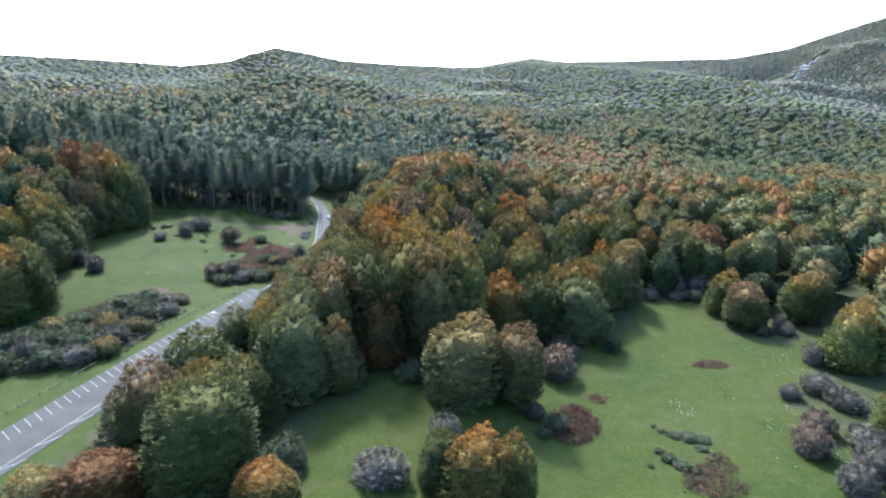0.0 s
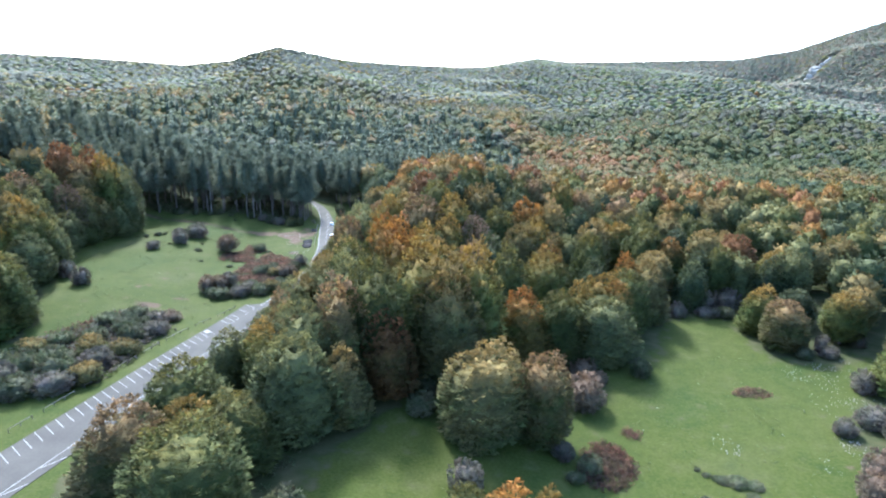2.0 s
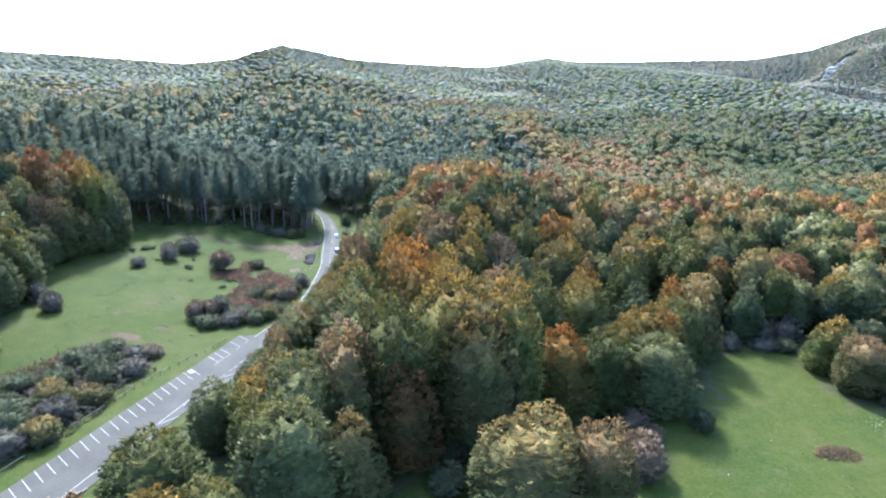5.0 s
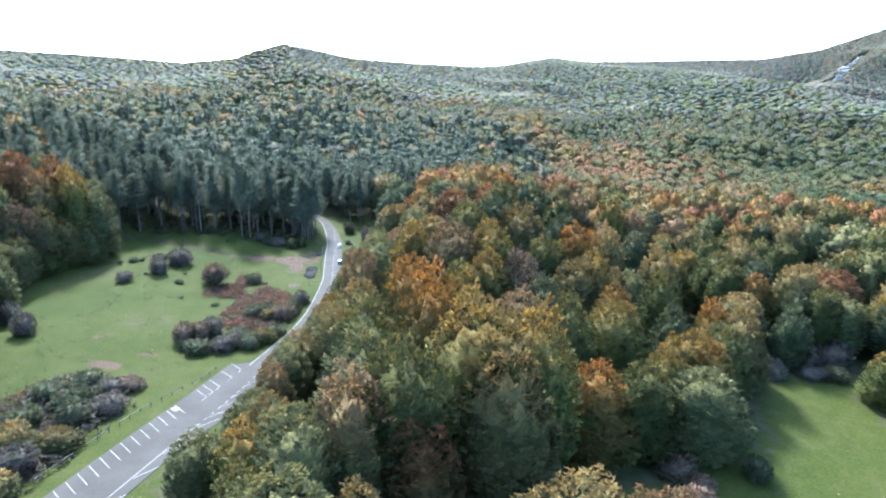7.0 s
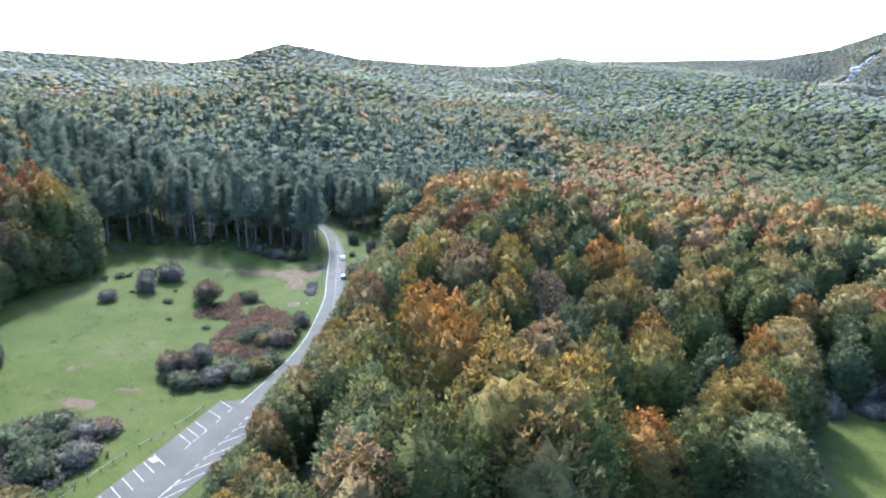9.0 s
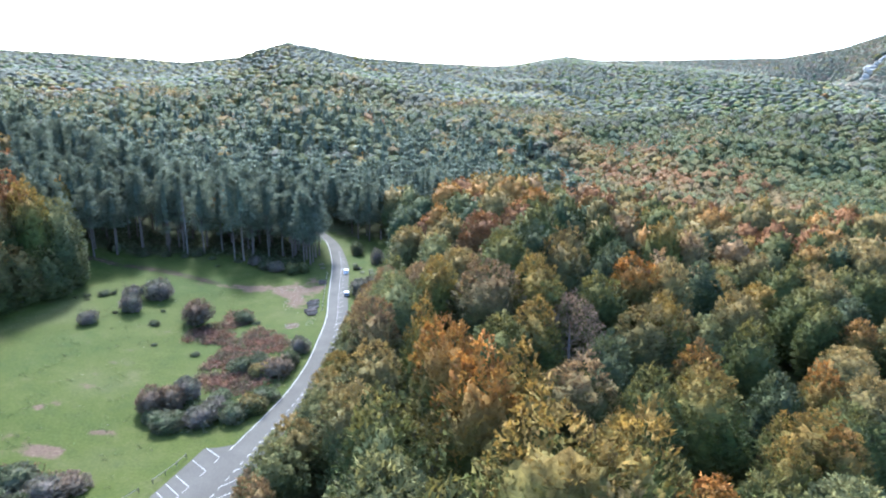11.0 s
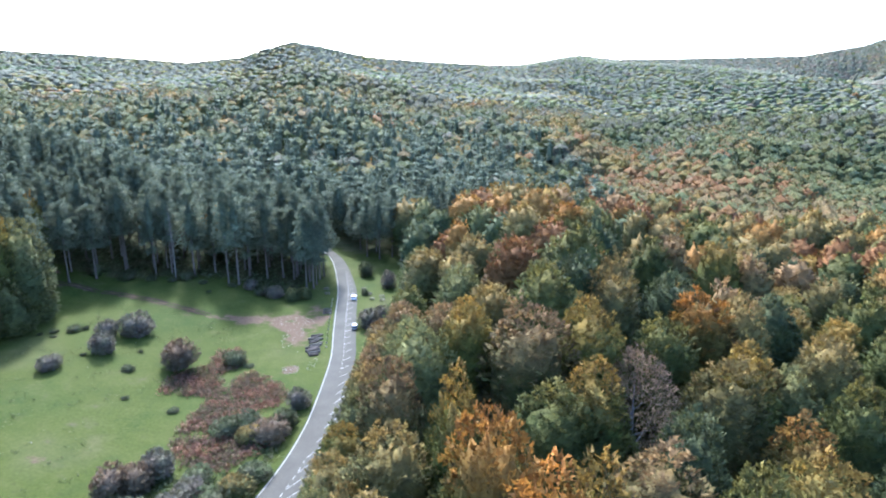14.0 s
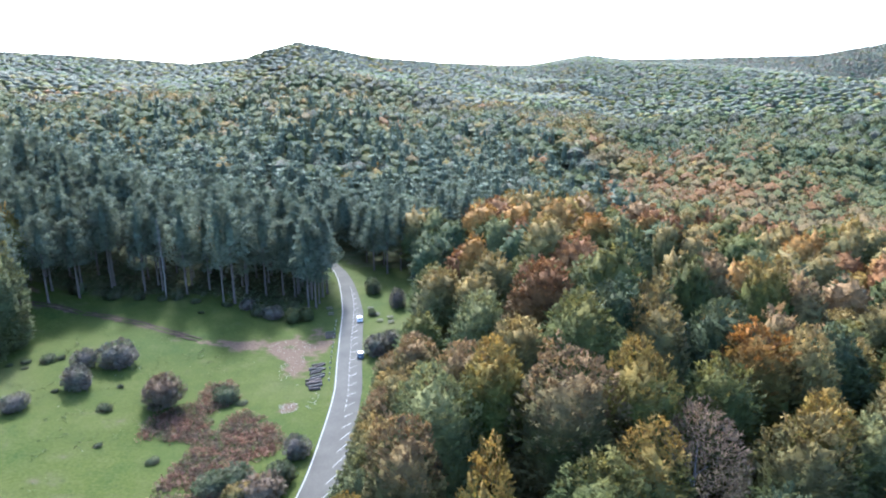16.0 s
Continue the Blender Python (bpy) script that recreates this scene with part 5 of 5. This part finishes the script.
scattered_stones("limestone_scatter", "pale limestone stones scattered on the clearing", [(93.5, 136, 4, 19, 330), (108, 185, 12, 8, 170), (63.5, 148, 3, 5, 40), (82.5, 139.5, 2, 4, 26), (124, 194, 6, 4, 60),
                 (70, 150, 25, 35, 24), (103, 166, 8, 12, 110), (110, 168, 8, 4, 80)], 41, 0.08, 0.28)
scattered_stones("sand_stones", "pale rubble stones on bare soil", [(-71.5, 285.5, 2.4, 3, 60), (-77, 308, 3, 9, 60), (-80, 320, 7, 4, 70), (-95, 268, 30, 50, 20), (-66.5, 289, 1.2, 4.5, 24), (-69, 302, 1.5, 7, 20)], 42, 0.10, 0.27)


# ---- far rock ledges on the eastern hill ----
def ledge(x, y, size, wide):
    g = float(ground_z(x, y))
    v, f = block(5, 0.5)
    v = v * np.array([wide, size * 0.7, size])
    v[:, 2] = np.round(v[:, 2] / (size * 0.28)) * size * 0.28 * 0.6 + v[:, 2] * 0.4
    ob = tagged(new("rock_ledge", leaves("rock_ledge", v, f, np.zeros(len(v)), None, None, [ROCK])), "pale limestone ledge among the hillside trees", "rock", "rock ledges of the hill")
    ob.matrix_world = pose(x, y, g + size * 0.55, 18, 0, float(rng.uniform(-25, 5)))


for x, y, size, wide in ((657, 1225, 4, 8), (668, 1232, 3, 6), (695, 1253, 6, 12), (712, 1272, 5, 9), (726, 1296, 7, 14), (741, 1319, 8, 15), (752, 1330, 7, 12), (764, 1340, 8, 13), (776, 1352, 6, 10), (796, 1379, 6, 11),
                         (808, 1386, 5, 9), (822, 1398, 4, 9), (834, 1406, 4, 7), (815, 1342, 5, 9), (797, 1302, 4, 8), (806, 1322, 5, 10)):
    ledge(x, y, 1.7 * size, 1.25 * wide)

# ---- the dead pine ----
dead = thing("dead_pine", "dead pine with bleached bare trunk and branch stubs", "tree")
bm = bmesh.new()
tube(bm, [(0, 0, 0), (0.1, 0, 8), (-0.1, 0.1, 17), (-0.3, 0, 27)], [0.26, 0.21, 0.15, 0.04], 8)
part("trunk", bm, DEAD_WOOD, dead)
for k in range(26):
    a, z = k * 2.4, 8 + k * 0.72
    l = 2.8 - k * 0.07
    x0 = float(np.interp(z, [0, 8, 17, 27], [0, 0.1, -0.1, -0.3]))
    bm = bmesh.new()
    tube(bm, [(x0, 0, z), (x0 + math.cos(a) * l * 0.5, math.sin(a) * l * 0.5, z - 0.1), (x0 + math.cos(a) * l, math.sin(a) * l, z - 0.5)], [0.09, 0.06, 0.02], 4)
    part("branch", bm, DEAD_WOOD, dead)
dead.matrix_world = pose(-129.9, 347, float(ground_z(-129.9, 347)) - 0.1)


# ---- cars ----
def simple(name, colour, roughness, metallic=0.0, coat=0.0):
    m, nt, bsdf = material(name)
    bsdf.inputs["Base Color"].default_value = (*colour, 1)
    bsdf.inputs["Roughness"].default_value, bsdf.inputs["Metallic"].default_value = roughness, metallic
    bsdf.inputs["Coat Weight"].default_value = coat
    return m


CAR_WHITE = simple("white_car_paint", (0.78, 0.78, 0.77), 0.35, 0.0, 0.6)
CAR_GREY = simple("grey_car_paint", (0.10, 0.11, 0.12), 0.35, 0.4, 0.6)
CAR_GLASS = simple("dark_car_glass", (0.02, 0.025, 0.03), 0.08)
TYRE = simple("tyre_rubber", (0.025, 0.025, 0.025), 0.85)
RIM = simple("alloy_rim", (0.5, 0.5, 0.52), 0.3, 1.0)
LAMP_RED = simple("red_lamp_lens", (0.45, 0.02, 0.02), 0.25)
LAMP_CLEAR = simple("clear_lamp_lens", (0.75, 0.76, 0.78), 0.15)
PLATE = simple("pale_plate", (0.7, 0.7, 0.68), 0.5)


def loft(bm, sections):
    """Closed skin through sections of equal length."""
    rings = [[bm.verts.new(p) for p in s] for s in sections]
    n = len(rings[0])
    for a, b in zip(rings, rings[1:]):
        for k in range(n):
            bm.faces.new((a[k], a[(k + 1) % n], b[(k + 1) % n], b[k]))
    bm.faces.new(rings[0][::-1])
    bm.faces.new(rings[-1])


def car(x, y, heading, paint, roof_paint, label):
    t = thing("parked_car", label, "car", "parked cars")
    bm = bmesh.new()
    def ring(yy, half, low, high, tuck=0.12):
        return [(-half, yy, low + 0.1), (-half + 0.08, yy, low), (half - 0.08, yy, low), (half, yy, low + 0.1), (half, yy, high - 0.14), (half - tuck, yy, high), (-half + tuck, yy, high), (-half, yy, high - 0.14)]
    loft(bm, [ring(-2.1, 0.72, 0.38, 0.82), ring(-1.98, 0.84, 0.26, 0.96), ring(-1.2, 0.88, 0.22, 1.0), ring(0.4, 0.89, 0.22, 0.98), ring(1.1, 0.88, 0.22, 0.93), ring(1.85, 0.83, 0.26, 0.80), ring(2.1, 0.7, 0.36, 0.68)])
    bmesh.ops.recalc_face_normals(bm, faces=bm.faces)
    part("body", bm, paint, t)
    bm = bmesh.new()
    low = [(-0.80, -1.95, 0.95), (0.80, -1.95, 0.95), (0.80, 1.05, 0.92), (-0.80, 1.05, 0.92)]
    top = [(-0.60, -1.45, 1.44), (0.60, -1.45, 1.44), (0.60, 0.20, 1.46), (-0.60, 0.20, 1.46)]
    loft(bm, [low, top])
    bmesh.ops.recalc_face_normals(bm, faces=bm.faces)
    part("windows", bm, CAR_GLASS, t, "dark glazed cabin")
    bm = bmesh.new()
    box(bm, (1.26, 1.72, 0.07), (0, -0.62, 1.475), 0, 0.03)
    part("roof", bm, roof_paint, t)
    for sx in (-1, 1):
        bm = bmesh.new()
        for y0, y1 in ((-1.5, -1.9), (-0.55, -0.55), (0.2, 1.0)):
            tube(bm, [(sx * 0.61, y0, 1.45), (sx * 0.815, y1, 0.95)], [0.04, 0.045], 5)
        part("window_pillars", bm, paint, t)
        bm = bmesh.new()
        box(bm, (0.2, 0.12, 0.14), (sx * 0.97, 0.72, 1.02), 0, 0.03)
        part("wing_mirror", bm, paint, t)
        for yy in (-1.3, 1.32):
            bm = bmesh.new()
            bmesh.ops.create_cone(bm, cap_ends=True, segments=18, radius1=0.32, radius2=0.32, depth=0.2, matrix=pose(sx * 0.80, yy, 0.32, 0, 90, 0))
            bmesh.ops.bevel(bm, geom=bm.edges[:], offset=0.02, segments=1, affect="EDGES")
            w = part("wheel", bm, TYRE, t)
            bm = bmesh.new()
            bmesh.ops.create_cone(bm, cap_ends=True, segments=14, radius1=0.2, radius2=0.17, depth=0.03, matrix=pose(sx * 0.91, yy, 0.32, 0, 90 * sx, 0))
            part("rim", bm, RIM, w)
        for yy, mat, name in ((-2.03, LAMP_RED, "tail_light"), (1.98, LAMP_CLEAR, "headlight")):
            bm = bmesh.new()
            box(bm, (0.26, 0.12, 0.14), (sx * 0.62, yy, 0.74 if yy < 0 else 0.66), 0, 0.02)
            part(name, bm, mat, t)
    bm = bmesh.new()
    box(bm, (0.5, 0.03, 0.11), (0, -2.11, 0.56))
    part("plate", bm, PLATE, t)
    for yy in (-2.06, 2.06):
        bm = bmesh.new()
        box(bm, (1.5, 0.16, 0.16), (0, yy, 0.44), 0, 0.04)
        part("bumper", bm, paint, t)
    t.matrix_world = pose(x, y, float(ground_z(x, y)) + 0.10, 0, 0, heading)


car(-64.2, 341.5, 12, CAR_WHITE, CAR_WHITE, "small white hatchback parked in a roadside bay")
car(-59.2, 314.5, 9, CAR_GREY, CAR_WHITE, "dark car with pale roof parked beside the road")


# ---- logs, tables, posts, fence ----
def log(x, y, length, radius, turn):
    bm = bmesh.new()
    n = 7
    tube(bm, [(length * (k / n - 0.5), 0.06 * math.sin(k * 1.3), 0.02 * math.cos(k * 2.1)) for k in range(n + 1)], [radius * (1.08 - 0.16 * k / n) for k in range(n + 1)], 10)
    ob = tagged(part("felled_log", bm, random.choice((LOG_BARK, LOG_BARK, TIMBER)), None), "felled log lying on the road verge", "log", "felled logs on the verge")
    ob.matrix_world = pose(x, y, float(ground_z(x, y)) + radius * 0.9, 0, 0, turn)


for k in range(12):
    log(-70.2 + 0.21 * 1.25 * k + random.uniform(-0.5, 0.5), 308.5 - 1.25 * k + random.uniform(-0.4, 0.4), random.uniform(2.6, 4.4), random.uniform(0.2, 0.38), random.uniform(5, 48))
for k in range(4):
    log(-71.6 + 0.4 * k, 331.5 - 1.5 * k, random.uniform(2.0, 3.2), random.uniform(0.16, 0.26), random.uniform(10, 40))


def picnic_table(x, y, turn):
    t = thing("picnic_table", "weathered wooden picnic table with two benches on grass", "picnic table", "picnic tables")
    for k in range(4):
        bm = bmesh.new()
        box(bm, (1.9, 0.18, 0.05), (0, -0.3 + 0.2 * k, 0.75), 0, 0.01)
        part("tabletop_board", bm, TIMBER, t)
    for s in (-1, 1):
        bm = bmesh.new()
        box(bm, (1.9, 0.28, 0.05), (0, 0.72 * s, 0.45), 0, 0.01)
        part("bench", bm, TIMBER, t)
        bm = bmesh.new()
        box(bm, (0.08, 1.6, 0.08), (0.7 * s, 0, 0.40), 0, 0.01)
        part("crossbar", bm, TIMBER, t)
        for q in (-1, 1):
            bm = bmesh.new()
            tube(bm, [(0.7 * s, 0.62 * q, 0.0), (0.7 * s, 0.26 * q, 0.73)], [0.05, 0.05], 4)
            part("leg", bm, TIMBER, t)
    t.matrix_world = pose(x, y, float(ground_z(x, y)) - 0.01, 0, 0, turn)


for x, y, turn in ((-76.2, 351.5, 30), (-74.6, 346.2, 10), (-62.3, 352, -20), (-59.4, 346.3, 60), (-57.6, 341, 5), (-54.6, 343.6, 15), (-53.8, 339.5, 0)):
    picnic_table(x, y, turn)


def marker_post(x, y):
    bm = bmesh.new()
    box(bm, (0.28, 0.28, 0.7), (0, 0, 0.3), 0, 0.04)
    ob = tagged(part("marker_stone", bm, ROCK, None), "low pale marker stone on the road verge", "marker stone", "marker stones along the verge")
    ob.matrix_world = pose(x, y, float(ground_z(x, y)), 0, 0, 10)


for k in range(13):
    marker_post(*at_road(run_at(300) + 3.4 * k, -1.5))


def fence(name, y0, y1, side, gap):
    t = thing(name, "low weathered wooden post and rail fence on the verge", "fence")
    n = int((run_at(y1) - run_at(y0)) / gap)
    spots = []
    for k in range(n + 1):
        r = run_at(y0) + gap * k
        x, y = at_road(r, side(r))
        spots.append(Vector((x, y, float(ground_z(x, y)))))
    for p in spots:
        bm = bmesh.new()
        tube(bm, [p + Vector((0, 0, -0.2)), p + Vector((0, 0, 1.0))], [0.09, 0.08], 6)
        part("post", bm, TIMBER, t)
    for k, (a, b) in enumerate(zip(spots, spots[1:])):
        if k % 7 in (2, 5):
            continue
        for z in (0.85,):
            bm = bmesh.new()
            tube(bm, [a + Vector((0, 0, z)), b + Vector((0, 0, z))], [0.07, 0.07], 5)
            part("rail", bm, DEAD_WOOD, t)


fence("verge_fence", 126, 216, lambda r: -10.4 + 3.6 * float(smooth((r - run_at(188)) / 24)), 3.0)
